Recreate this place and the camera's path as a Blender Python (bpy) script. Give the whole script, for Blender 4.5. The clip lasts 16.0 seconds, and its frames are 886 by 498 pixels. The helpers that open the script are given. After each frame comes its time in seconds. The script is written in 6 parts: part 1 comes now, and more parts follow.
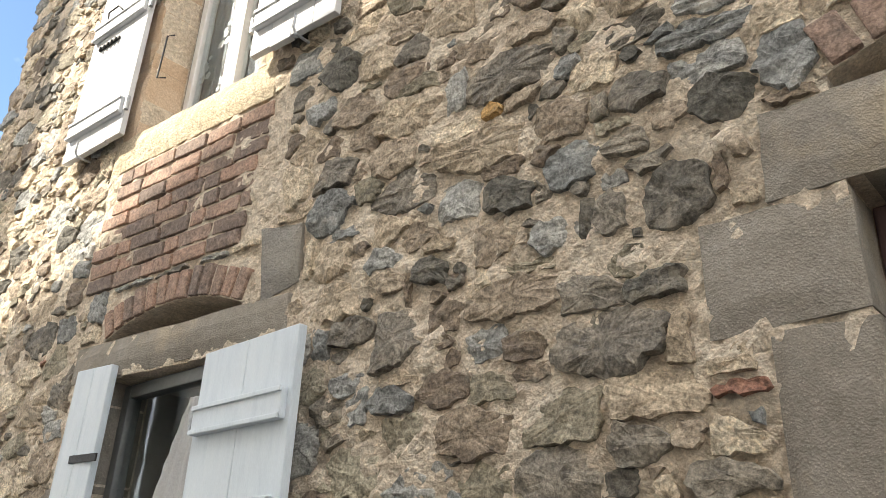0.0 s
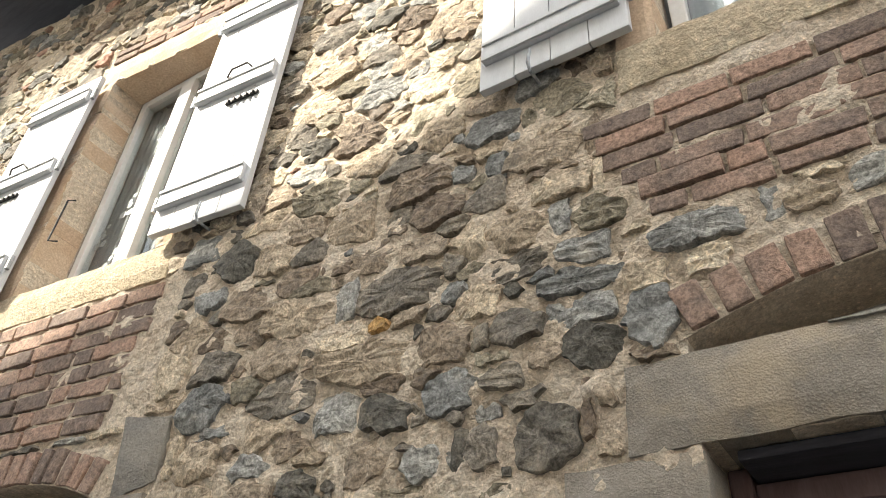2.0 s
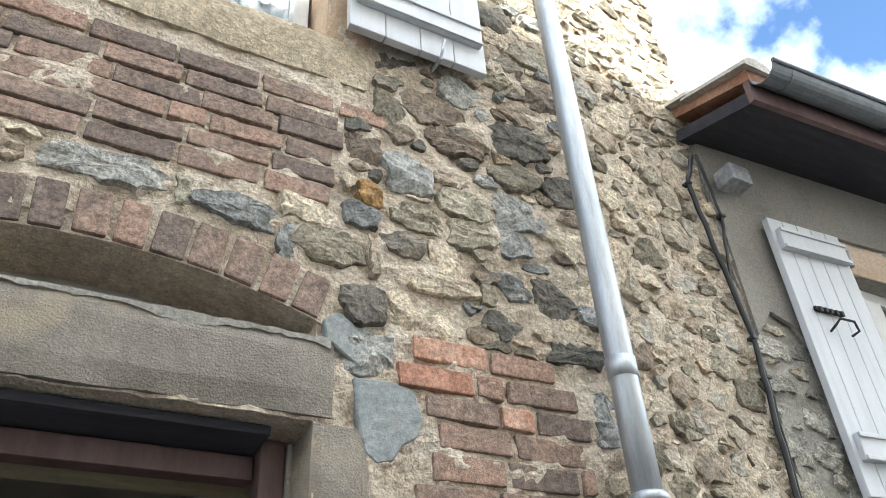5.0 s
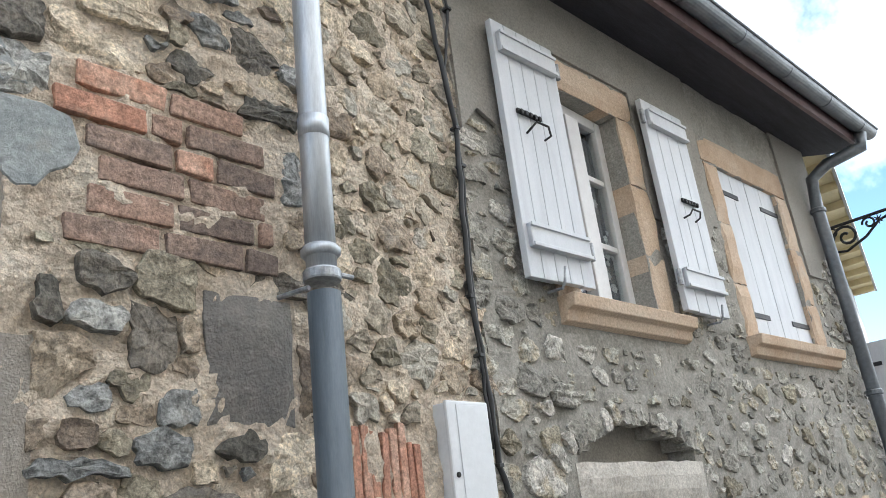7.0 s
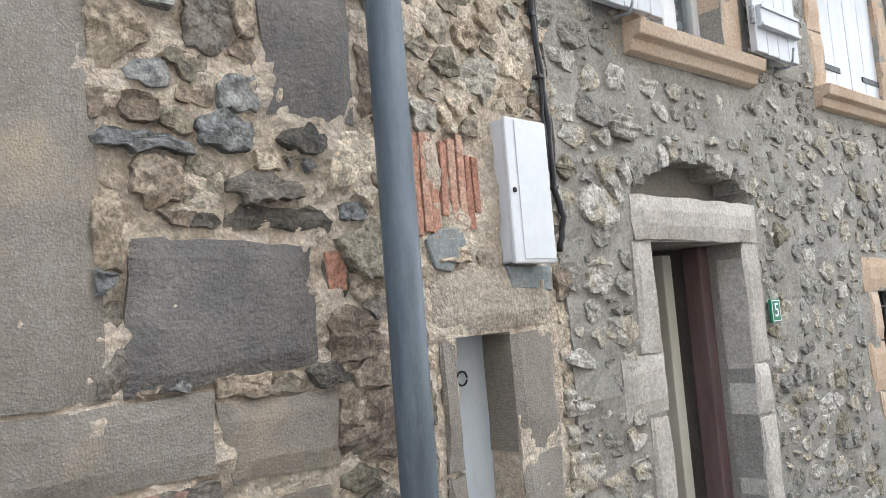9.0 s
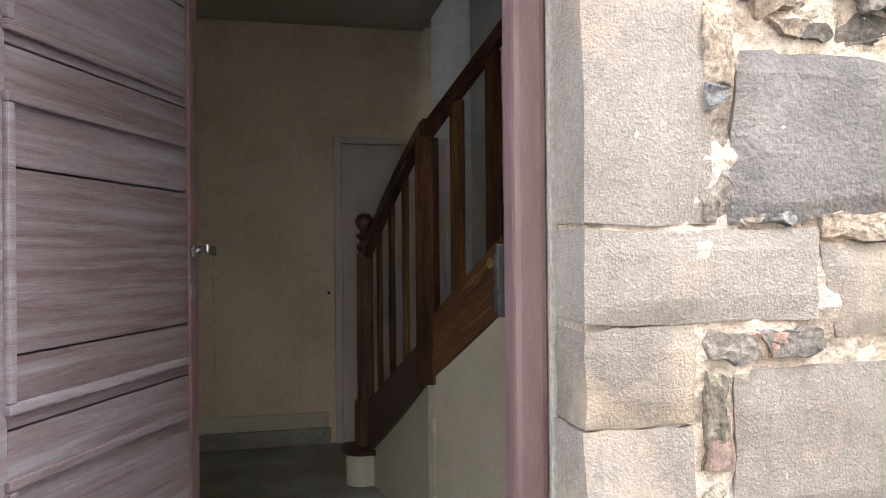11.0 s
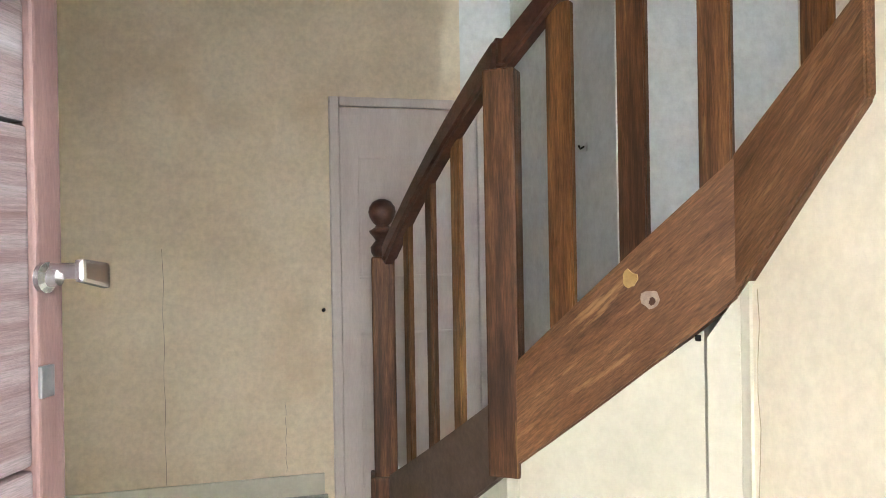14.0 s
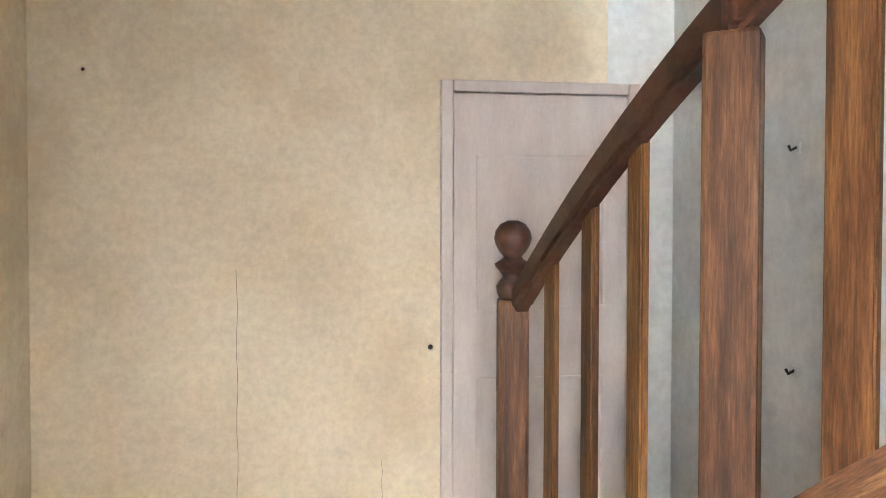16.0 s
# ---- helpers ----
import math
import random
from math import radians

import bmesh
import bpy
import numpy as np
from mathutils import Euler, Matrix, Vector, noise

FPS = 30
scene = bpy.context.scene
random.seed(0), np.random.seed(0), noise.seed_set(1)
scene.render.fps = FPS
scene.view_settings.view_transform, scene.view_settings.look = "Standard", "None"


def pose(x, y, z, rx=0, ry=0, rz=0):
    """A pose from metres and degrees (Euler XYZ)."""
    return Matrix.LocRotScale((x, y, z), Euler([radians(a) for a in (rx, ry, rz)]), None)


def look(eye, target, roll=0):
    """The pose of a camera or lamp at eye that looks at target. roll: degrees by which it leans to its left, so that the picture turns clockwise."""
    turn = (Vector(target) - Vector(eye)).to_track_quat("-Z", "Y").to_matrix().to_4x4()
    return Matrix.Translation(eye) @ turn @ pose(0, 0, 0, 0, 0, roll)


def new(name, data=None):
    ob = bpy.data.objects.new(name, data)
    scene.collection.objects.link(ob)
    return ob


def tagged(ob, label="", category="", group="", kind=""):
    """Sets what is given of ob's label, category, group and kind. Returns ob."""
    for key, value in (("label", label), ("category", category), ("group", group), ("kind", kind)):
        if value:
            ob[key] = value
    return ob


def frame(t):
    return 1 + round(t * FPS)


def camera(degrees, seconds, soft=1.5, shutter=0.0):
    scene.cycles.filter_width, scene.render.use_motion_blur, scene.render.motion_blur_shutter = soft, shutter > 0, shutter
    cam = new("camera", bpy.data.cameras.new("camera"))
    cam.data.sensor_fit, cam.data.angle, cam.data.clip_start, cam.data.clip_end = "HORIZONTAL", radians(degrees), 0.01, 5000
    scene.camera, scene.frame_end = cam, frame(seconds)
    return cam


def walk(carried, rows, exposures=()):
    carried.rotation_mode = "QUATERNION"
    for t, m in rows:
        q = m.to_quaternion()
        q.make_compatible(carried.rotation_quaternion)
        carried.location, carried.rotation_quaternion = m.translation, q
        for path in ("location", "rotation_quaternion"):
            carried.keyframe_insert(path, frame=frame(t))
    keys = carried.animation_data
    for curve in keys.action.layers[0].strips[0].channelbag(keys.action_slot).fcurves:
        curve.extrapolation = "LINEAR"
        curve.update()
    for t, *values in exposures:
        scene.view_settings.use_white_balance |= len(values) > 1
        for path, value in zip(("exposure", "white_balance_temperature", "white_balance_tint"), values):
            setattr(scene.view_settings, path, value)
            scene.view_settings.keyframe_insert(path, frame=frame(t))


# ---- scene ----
# ---- camera: t, x, y, z, yaw, pitch, roll ----
cam = camera(59.75, 16.0, soft=0.75)
ROWS = [
    (0.0, 0.635, 0.066, 1.628, 42.13, 24.00, -2.14),
    (0.5, 0.655, 0.062, 1.657, 41.98, 28.16, -1.78),
    (1.0, 0.667, 0.064, 1.684, 39.45, 31.49, -3.10),
    (1.5, 0.686, 0.062, 1.708, 37.26, 34.15, -2.99),
    (2.0, 0.710, 0.047, 1.723, 32.92, 37.59, -3.44),
    (2.5, 0.725, 0.053, 1.717, 24.07, 40.01, -4.15),
    (3.0, 0.750, 0.078, 1.718, 13.95, 40.36, -3.43),
    (3.5, 0.777, 0.093, 1.717, 2.42, 40.77, -2.13),
    (4.0, 0.805, 0.089, 1.714, -8.68, 40.53, -0.27),
    (4.5, 0.848, 0.071, 1.698, -19.22, 39.47, 2.14),
    (5.0, 0.861, 0.007, 1.702, -28.14, 35.21, 3.17),
    (7.5, 1.114, 0.020, 1.506, -48.54, 16.40, 6.46),
    (8.0, 1.126, 0.042, 1.476, -48.60, 11.33, 6.13),
    (10.3, 1.008, 0.298, 1.246, -28.60, 1.28, 1.41),
    (10.5, 0.988, 0.316, 1.238, -24.34, 1.19, 0.94),
    (11.0, 0.911, 0.410, 1.230, -12.78, 0.26, 0.54),
    (11.5, 0.865, 0.643, 1.227, -9.84, -0.02, 0.81),
    (12.0, 0.853, 0.857, 1.221, -9.70, -0.01, 0.60),
    (12.5, 0.897, 1.139, 1.213, -8.16, 0.29, 0.34),
    (13.0, 0.912, 1.367, 1.206, -8.30, -0.49, 0.79),
    (13.5, 0.899, 1.602, 1.228, -10.57, -0.14, 0.72),
    (14.0, 0.907, 1.776, 1.266, -14.87, -0.14, 0.95),
    (14.5, 0.966, 1.965, 1.288, -16.23, -0.19, 0.66),
    (15.0, 1.012, 2.163, 1.388, -13.84, -1.11, 0.60),
    (15.5, 1.019, 2.350, 1.415, -10.55, -3.40, 0.29),
    (16.0, 0.977, 2.550, 1.417, -7.15, -1.30, -0.09),
]
EXPOSURES = [(0.0, 2.45, 6550, 9), (2.5, 2.35, 6500, 8), (4.0, 2.65, 6100, 6), (5.0, 2.85, 5850, 5), (8.0, 2.6, 5850, 9), (10.3, 3.85, 5850, 11), (11.0, 4.4, 6100, 16), (11.5, 4.95, 6150, 15),
             (12.0, 5.6, 6000, 8), (12.5, 6.45, 5800, 5), (13.0, 6.75, 5700, 6), (14.0, 7.0, 6000, 11), (16.0, 7.7, 6100, 14)]
walk(cam, [(t, pose(x, y, z, 90 + pitch, roll, yaw)) for t, x, y, z, yaw, pitch, roll in ROWS], EXPOSURES)

# ---- light: sky and one sun over the opposite roofs ----
SUN = Vector((-0.8, -1.0, 1.15)).normalized()
world = bpy.data.worlds.new("world")
scene.world = world
world.use_nodes = True
wn, wl = world.node_tree.nodes, world.node_tree.links
sky = wn.new("ShaderNodeTexSky")
sky.sky_type, sky.sun_disc = "NISHITA", False
sky.sun_elevation = math.asin(SUN.z)
sky.dust_density, sky.ozone_density = 0.2, 2.5
sky.sun_rotation = math.atan2(SUN.x, SUN.y)
wc = wn.new("ShaderNodeTexCoord")
wno = wn.new("ShaderNodeTexNoise")
wno.inputs["Scale"].default_value, wno.inputs["Detail"].default_value, wno.inputs["Roughness"].default_value = 1.5, 8, 0.55
wra = wn.new("ShaderNodeValToRGB")
wra.color_ramp.elements[0].position, wra.color_ramp.elements[1].position = 0.42, 0.57
wmx = wn.new("ShaderNodeMix")
wmx.data_type = "RGBA"
wmx.inputs["B"].default_value = (19.0, 19.0, 19.0, 1)
wmp = wn.new("ShaderNodeMapping")
wmp.inputs["Location"].default_value = (-5.41, -11.18, -10.93)
wl.new(wc.outputs["Generated"], wmp.inputs["Vector"])
wl.new(wmp.outputs["Vector"], wno.inputs["Vector"])
wl.new(wno.outputs["Fac"], wra.inputs["Fac"])
wl.new(wra.outputs["Color"], wmx.inputs["Factor"])
wl.new(sky.outputs["Color"], wmx.inputs["A"])
wl.new(wmx.outputs["Result"], wn["Background"].inputs["Color"])
wn["Background"].inputs["Strength"].default_value = 0.05
sun = new("sun", bpy.data.lights.new("sun", "SUN"))
sun.data.energy, sun.data.angle, sun.data.color = 2.7, radians(0.6), (1.0, 0.91, 0.77)
sun.matrix_world = look(SUN * 30, (0, 0, 0))


# ---- materials ----
def mat(name, stops, rough=0.85, metal=0.0, scale=6.0, detail=6, bump=0.25, bscale=40.0, fine=0.25, vary=0.0,
        stretch=(1, 1, 1), spec=0.4, distort=0.0, bdist=0.01, stain=None, grain=0.0, turn=None, pebble=None):
    """stops: colours from dark to light, chosen by noise (and by piece where vary is over 0)."""
    m = bpy.data.materials.new(name)
    m.use_nodes = True
    n, l = m.node_tree.nodes, m.node_tree.links
    b = n["Principled BSDF"]
    b.inputs["Roughness"].default_value, b.inputs["Metallic"].default_value = rough, metal
    b.inputs["Specular IOR Level"].default_value = spec
    tc, mp = n.new("ShaderNodeTexCoord"), n.new("ShaderNodeMapping")
    mp.inputs["Scale"].default_value = stretch
    if turn:
        tn = n.new("ShaderNodeMapping")
        tn.inputs["Rotation"].default_value = turn
        l.new(tc.outputs["Object"], tn.inputs["Vector"]), l.new(tn.outputs["Vector"], mp.inputs["Vector"])
    else:
        l.new(tc.outputs["Object"], mp.inputs["Vector"])
    vec = mp.outputs["Vector"]
    rnd = None
    if vary:
        oi, ge, ad, fr = n.new("ShaderNodeObjectInfo"), n.new("ShaderNodeNewGeometry"), n.new("ShaderNodeMath"), n.new("ShaderNodeMath")
        fr.operation = "FRACT"
        l.new(oi.outputs["Random"], ad.inputs[0]), l.new(ge.outputs["Random Per Island"], ad.inputs[1]), l.new(ad.outputs[0], fr.inputs[0])
        rnd = fr.outputs[0]
        wn_ = n.new("ShaderNodeTexWhiteNoise")
        wn_.noise_dimensions = "1D"
        l.new(rnd, wn_.inputs["W"])
        va = n.new("ShaderNodeVectorMath")
        va.operation = "MULTIPLY_ADD"
        va.inputs[1].default_value = (7, 7, 7)
        l.new(wn_.outputs["Color"], va.inputs[0]), l.new(vec, va.inputs[2])
        vec = va.outputs[0]
    no = n.new("ShaderNodeTexNoise")
    no.inputs["Scale"].default_value, no.inputs["Detail"].default_value, no.inputs["Distortion"].default_value = scale, detail, distort
    no.inputs["Roughness"].default_value = 0.62
    l.new(vec, no.inputs["Vector"])
    ra = n.new("ShaderNodeValToRGB")
    e = ra.color_ramp.elements
    lo, hi = 0.28, 0.72
    while len(e) < len(stops):
        e.new(0.5)
    for i, c in enumerate(stops):
        e[i].position, e[i].color = lo + (hi - lo) * i / max(1, len(stops) - 1), (*c, 1)
    fac = no.outputs["Fac"]
    if vary:
        sb, mu, ad2 = n.new("ShaderNodeMath"), n.new("ShaderNodeMath"), n.new("ShaderNodeMath")
        sb.operation, mu.operation = "SUBTRACT", "MULTIPLY"
        sb.inputs[1].default_value, mu.inputs[1].default_value = 0.5, vary
        l.new(rnd, sb.inputs[0]), l.new(sb.outputs[0], mu.inputs[0]), l.new(mu.outputs[0], ad2.inputs[0]), l.new(fac, ad2.inputs[1])
        fac = ad2.outputs[0]
    l.new(fac, ra.inputs["Fac"])
    col = ra.outputs["Color"]
    fi = n.new("ShaderNodeTexNoise")
    fi.inputs["Scale"].default_value, fi.inputs["Detail"].default_value, fi.inputs["Roughness"].default_value = bscale, 9, 0.76
    l.new(vec, fi.inputs["Vector"])
    if fine:
        mr, mx = n.new("ShaderNodeMapRange"), n.new("ShaderNodeMix")
        mr.inputs["From Min"].default_value, mr.inputs["From Max"].default_value = 0.38, 0.62
        mr.inputs["To Min"].default_value, mr.inputs["To Max"].default_value = 1 - fine, 1 + fine
        mx.data_type, mx.blend_type = "RGBA", "MULTIPLY"
        mx.inputs["Factor"].default_value = 1
        l.new(fi.outputs["Fac"], mr.inputs["Value"]), l.new(col, mx.inputs["A"]), l.new(mr.outputs["Result"], mx.inputs["B"])
        col = mx.outputs["Result"]
    height = fi.outputs["Fac"]
    if grain:
        gn, gr, gx, ga = n.new("ShaderNodeTexNoise"), n.new("ShaderNodeMapRange"), n.new("ShaderNodeMix"), n.new("ShaderNodeMath")
        gn.inputs["Scale"].default_value, gn.inputs["Detail"].default_value, gn.inputs["Roughness"].default_value = 105, 5, 0.7
        gr.inputs["From Min"].default_value, gr.inputs["From Max"].default_value = 0.36, 0.60
        gr.inputs["To Min"].default_value, gr.inputs["To Max"].default_value = 1 - grain, 1 + 0.6 * grain
        gx.data_type, gx.blend_type, gx.inputs["Factor"].default_value = "RGBA", "MULTIPLY", 1
        ga.operation, ga.inputs[1].default_value = "MULTIPLY_ADD", 0.3
        l.new(vec, gn.inputs["Vector"]), l.new(gn.outputs["Fac"], gr.inputs["Value"]), l.new(col, gx.inputs["A"]), l.new(gr.outputs["Result"], gx.inputs["B"])
        l.new(gn.outputs["Fac"], ga.inputs[0]), l.new(height, ga.inputs[2])
        col, height = gx.outputs["Result"], ga.outputs[0]
    if pebble:  # scale and strength of coarse mineral grains
        pv, pr, px, pa = n.new("ShaderNodeTexVoronoi"), n.new("ShaderNodeMapRange"), n.new("ShaderNodeMix"), n.new("ShaderNodeMath")
        pv.inputs["Scale"].default_value, pv.inputs["Detail"].default_value, pv.inputs["Roughness"].default_value = pebble[0], 2.0, 0.6
        pr.inputs["From Min"].default_value, pr.inputs["From Max"].default_value = 0.15, 0.75
        pr.inputs["To Min"].default_value, pr.inputs["To Max"].default_value = 1 + 1.1 * pebble[1], 1 - 0.9 * pebble[1]
        px.data_type, px.blend_type, px.inputs["Factor"].default_value = "RGBA", "MULTIPLY", 1
        pa.operation, pa.inputs[1].default_value = "MULTIPLY_ADD", -0.5
        l.new(vec, pv.inputs["Vector"]), l.new(pv.outputs["Distance"], pr.inputs["Value"]), l.new(col, px.inputs["A"]), l.new(pr.outputs["Result"], px.inputs["B"])
        l.new(pv.outputs["Distance"], pa.inputs[0]), l.new(height, pa.inputs[2])
        col, height = px.outputs["Result"], pa.outputs[0]
    if stain:  # colour, scale, threshold, amount
        sn, sr, sm = n.new("ShaderNodeTexNoise"), n.new("ShaderNodeValToRGB"), n.new("ShaderNodeMix")
        sn.inputs["Scale"].default_value, sn.inputs["Detail"].default_value, sn.inputs["Roughness"].default_value = stain[1], 7, 0.65
        sr.color_ramp.elements[0].position, sr.color_ramp.elements[1].position = stain[2], stain[2] + 0.12
        sr.color_ramp.elements[1].color = (stain[3],) * 3 + (1,)
        sm.data_type = "RGBA"
        sm.inputs["B"].default_value = (*stain[0], 1)
        l.new(vec, sn.inputs["Vector"]), l.new(sn.outputs["Fac"], sr.inputs["Fac"]), l.new(sr.outputs["Color"], sm.inputs["Factor"]), l.new(col, sm.inputs["A"])
        col = sm.outputs["Result"]
    l.new(col, b.inputs["Base Color"])
    if bump:
        bu = n.new("ShaderNodeBump")
        bu.inputs["Strength"].default_value, bu.inputs["Distance"].default_value = bump, bdist
        l.new(height, bu.inputs["Height"]), l.new(bu.outputs["Normal"], b.inputs["Normal"])
    return m


def glass_mat(name, tint=(0.9, 0.95, 0.95)):
    m = bpy.data.materials.new(name)
    m.use_nodes = True
    b = m.node_tree.nodes["Principled BSDF"]
    b.inputs["Base Color"].default_value, b.inputs["Roughness"].default_value = (*tint, 1), 0.03
    b.inputs["Transmission Weight"].default_value, b.inputs["IOR"].default_value = 1.0, 1.2
    return m


M_MORTAR = mat("lime mortar", [(0.60, 0.49, 0.37), (0.75, 0.635, 0.495), (0.83, 0.735, 0.60)], 0.95, scale=9, bump=1.0, bscale=42, fine=0.24, bdist=0.0120, stain=((0.43, 0.34, 0.25), 3.2, 0.60, 0.45), grain=0.18, pebble=(55, 0.26))
def stone_mat(name, stops, **k):
    return mat(name, stops, 0.85, scale=9, detail=9, bump=1.0, bscale=30, fine=0.42, vary=0.55, bdist=0.0096, distort=0.6, grain=0.48, **k)


M_DARKST = stone_mat("dark field stone", [(0.106, 0.098, 0.081), (0.150, 0.134, 0.110), (0.199, 0.175, 0.143), (0.244, 0.212, 0.167)], stain=((0.342, 0.297, 0.228), 9, 0.58, 0.6))
M_BROWNST = stone_mat("brown field stone", [(0.176, 0.136, 0.101), (0.246, 0.194, 0.141), (0.308, 0.246, 0.181), (0.379, 0.308, 0.229)], stain=((0.176, 0.163, 0.141), 8, 0.58, 0.6))
M_SLATEST = stone_mat("blue grey field stone", [(0.183, 0.184, 0.175), (0.240, 0.240, 0.226), (0.297, 0.293, 0.274), (0.365, 0.355, 0.322)], stain=((0.432, 0.394, 0.326), 9, 0.60, 0.6))
M_TANST = stone_mat("tan field stone", [(0.350, 0.282, 0.203), (0.452, 0.367, 0.266), (0.531, 0.446, 0.328), (0.610, 0.520, 0.390)], stain=((0.305, 0.266, 0.209), 8, 0.57, 0.6))
M_OLIVEST = stone_mat("olive field stone", [(0.185, 0.162, 0.116), (0.250, 0.218, 0.157), (0.306, 0.269, 0.199), (0.371, 0.334, 0.250)], stain=((0.426, 0.380, 0.287), 9, 0.60, 0.6))
M_REDST = stone_mat("red field stone", [(0.25, 0.125, 0.085), (0.33, 0.18, 0.125), (0.39, 0.24, 0.175)], stain=((0.40, 0.34, 0.26), 9, 0.56, 0.7))
M_OCHREST = stone_mat("ochre field stone", [(0.33, 0.19, 0.07), (0.42, 0.26, 0.10), (0.48, 0.33, 0.16)])
M_STONE_G = mat("grey field stone", [(0.232, 0.219, 0.189), (0.310, 0.292, 0.249), (0.378, 0.361, 0.310), (0.361, 0.310, 0.224), (0.447, 0.421, 0.370)], 0.88, scale=9, bump=1.0, bscale=30, fine=0.4, vary=0.7, bdist=0.0084, grain=0.42)
M_MORTAR_G = mat("grey mortar", [(0.230, 0.215, 0.187), (0.287, 0.270, 0.236), (0.345, 0.322, 0.282)], 0.95, scale=4, bump=0.8, bscale=45, fine=0.18, bdist=0.0072, grain=0.26)
M_MORTAR_R = mat("pale rough mortar", [(0.44, 0.37, 0.285), (0.57, 0.495, 0.39), (0.66, 0.59, 0.475)], 0.95, scale=7, bump=1.0, bscale=45, fine=0.24, bdist=0.0096, grain=0.15, pebble=(50, 0.28))
M_PLASTER_G = mat("grey render", [(0.20, 0.183, 0.158), (0.25, 0.232, 0.203), (0.285, 0.262, 0.228)], 0.95, scale=2.5, bump=0.4, bscale=90, fine=0.12, bdist=0.0060, grain=0.20)
M_BRICK = mat("old brick", [(0.185, 0.14, 0.115), (0.245, 0.178, 0.14), (0.30, 0.208, 0.16), (0.355, 0.232, 0.172)], 0.9, scale=8, bump=1.0, bscale=40, fine=0.34, vary=0.5, bdist=0.009, stain=((0.13, 0.108, 0.096), 9, 0.60, 0.5), grain=0.4)
M_BRICK_O = mat("orange brick", [(0.36, 0.18, 0.12), (0.46, 0.245, 0.165), (0.52, 0.34, 0.25)], 0.9, scale=9, bump=0.8, bscale=50, fine=0.3, vary=0.5, bdist=0.008, stain=((0.50, 0.41, 0.31), 12, 0.60, 0.5), grain=0.36)
M_GRANITE = mat("dressed granite", [(0.250, 0.218, 0.176), (0.347, 0.307, 0.254), (0.422, 0.379, 0.325)], 0.9, scale=5, detail=8, bump=1.0, bscale=60, fine=0.14, vary=0.25, bdist=0.005, stain=((0.46, 0.37, 0.255), 3, 0.54, 0.55), pebble=(150, 0.34))
M_SLATE = mat("dark slab", [(0.175, 0.165, 0.152), (0.260, 0.240, 0.215), (0.340, 0.310, 0.265)], 0.85, scale=6, bump=0.9, bscale=50, fine=0.14, vary=0.4, bdist=0.01, pebble=(80, 0.22))
M_SAND = mat("ochre sandstone", [(0.40, 0.28, 0.185), (0.47, 0.35, 0.245), (0.53, 0.42, 0.315)], 0.9, scale=4, bump=0.4, bscale=90, fine=0.15, vary=0.3, bdist=0.0050, stain=((0.48, 0.43, 0.36), 3, 0.58, 0.5), grain=0.16)
M_SILL = mat("worn cement sill", [(0.488, 0.397, 0.268), (0.659, 0.549, 0.390), (0.744, 0.647, 0.482)], 0.95, scale=6, bump=1.0, bscale=46, fine=0.3, bdist=0.0120, stain=((0.36, 0.29, 0.20), 7, 0.58, 0.5), grain=0.15, pebble=(60, 0.25))
M_CEMENT = mat("blue grey cement", [(0.20, 0.22, 0.222), (0.27, 0.285, 0.28), (0.32, 0.33, 0.32)], 0.9, scale=9, bump=0.8, bscale=40, fine=0.2, bdist=0.0072, stain=((0.36, 0.32, 0.26), 7, 0.6, 0.5), grain=0.2)
M_LIME = mat("pale limestone", [(0.36, 0.33, 0.285), (0.46, 0.425, 0.37), (0.53, 0.495, 0.435)], 0.9, scale=5, bump=0.6, bscale=60, fine=0.2, vary=0.25, bdist=0.0060, stain=((0.30, 0.265, 0.215), 6, 0.60, 0.5), grain=0.22)
M_WHITE = mat("white shutter paint", [(0.45, 0.458, 0.475), (0.51, 0.52, 0.535), (0.55, 0.556, 0.565)], 0.55, scale=3, bump=0.15, bscale=60, fine=0.06, stretch=(6, 6, 1), bdist=0.0030, stain=((0.42, 0.40, 0.37), 7, 0.64, 0.6))
M_BLUEW = mat("pale blue shutter paint", [(0.46, 0.51, 0.56), (0.54, 0.59, 0.63), (0.58, 0.62, 0.65)], 0.55, scale=3, bump=0.15, bscale=60, fine=0.06, stretch=(6, 6, 1), bdist=0.0030, stain=((0.42, 0.44, 0.45), 8, 0.64, 0.5))
M_FRAME = mat("white window paint", [(0.56, 0.555, 0.54), (0.64, 0.63, 0.615)], 0.5, scale=4, bump=0.1, fine=0.05, stain=((0.55, 0.5, 0.42), 9, 0.66, 0.5))
# Window paint darkened so the ground-floor frame reads as shaded.
M_DIMF = mat("shade-darkened window paint", [(0.10, 0.105, 0.105), (0.15, 0.155, 0.15)], 0.5, scale=4, bump=0.1, fine=0.1)
M_IRON = mat("black iron", [(0.02, 0.02, 0.02), (0.04, 0.038, 0.036)], 0.6, metal=0.5, scale=20, bump=0.2, fine=0.2)
M_STEEL = mat("weathered galvanised iron", [(0.25, 0.26, 0.27), (0.40, 0.41, 0.42)], 0.5, metal=0.7, scale=20, bump=0.2, fine=0.2)
M_ZINC = mat("zinc downpipe", [(0.33, 0.35, 0.37), (0.44, 0.46, 0.48), (0.50, 0.52, 0.53)], 0.5, metal=0.7, scale=3, bump=0.08, bscale=20, fine=0.1, stretch=(8, 8, 1), stain=((0.24, 0.27, 0.30), 2.5, 0.56, 0.5))
M_GUTTER = mat("grey gutter", [(0.10, 0.11, 0.12), (0.16, 0.17, 0.18)], 0.45, metal=0.4, scale=5, bump=0.05, fine=0.1)
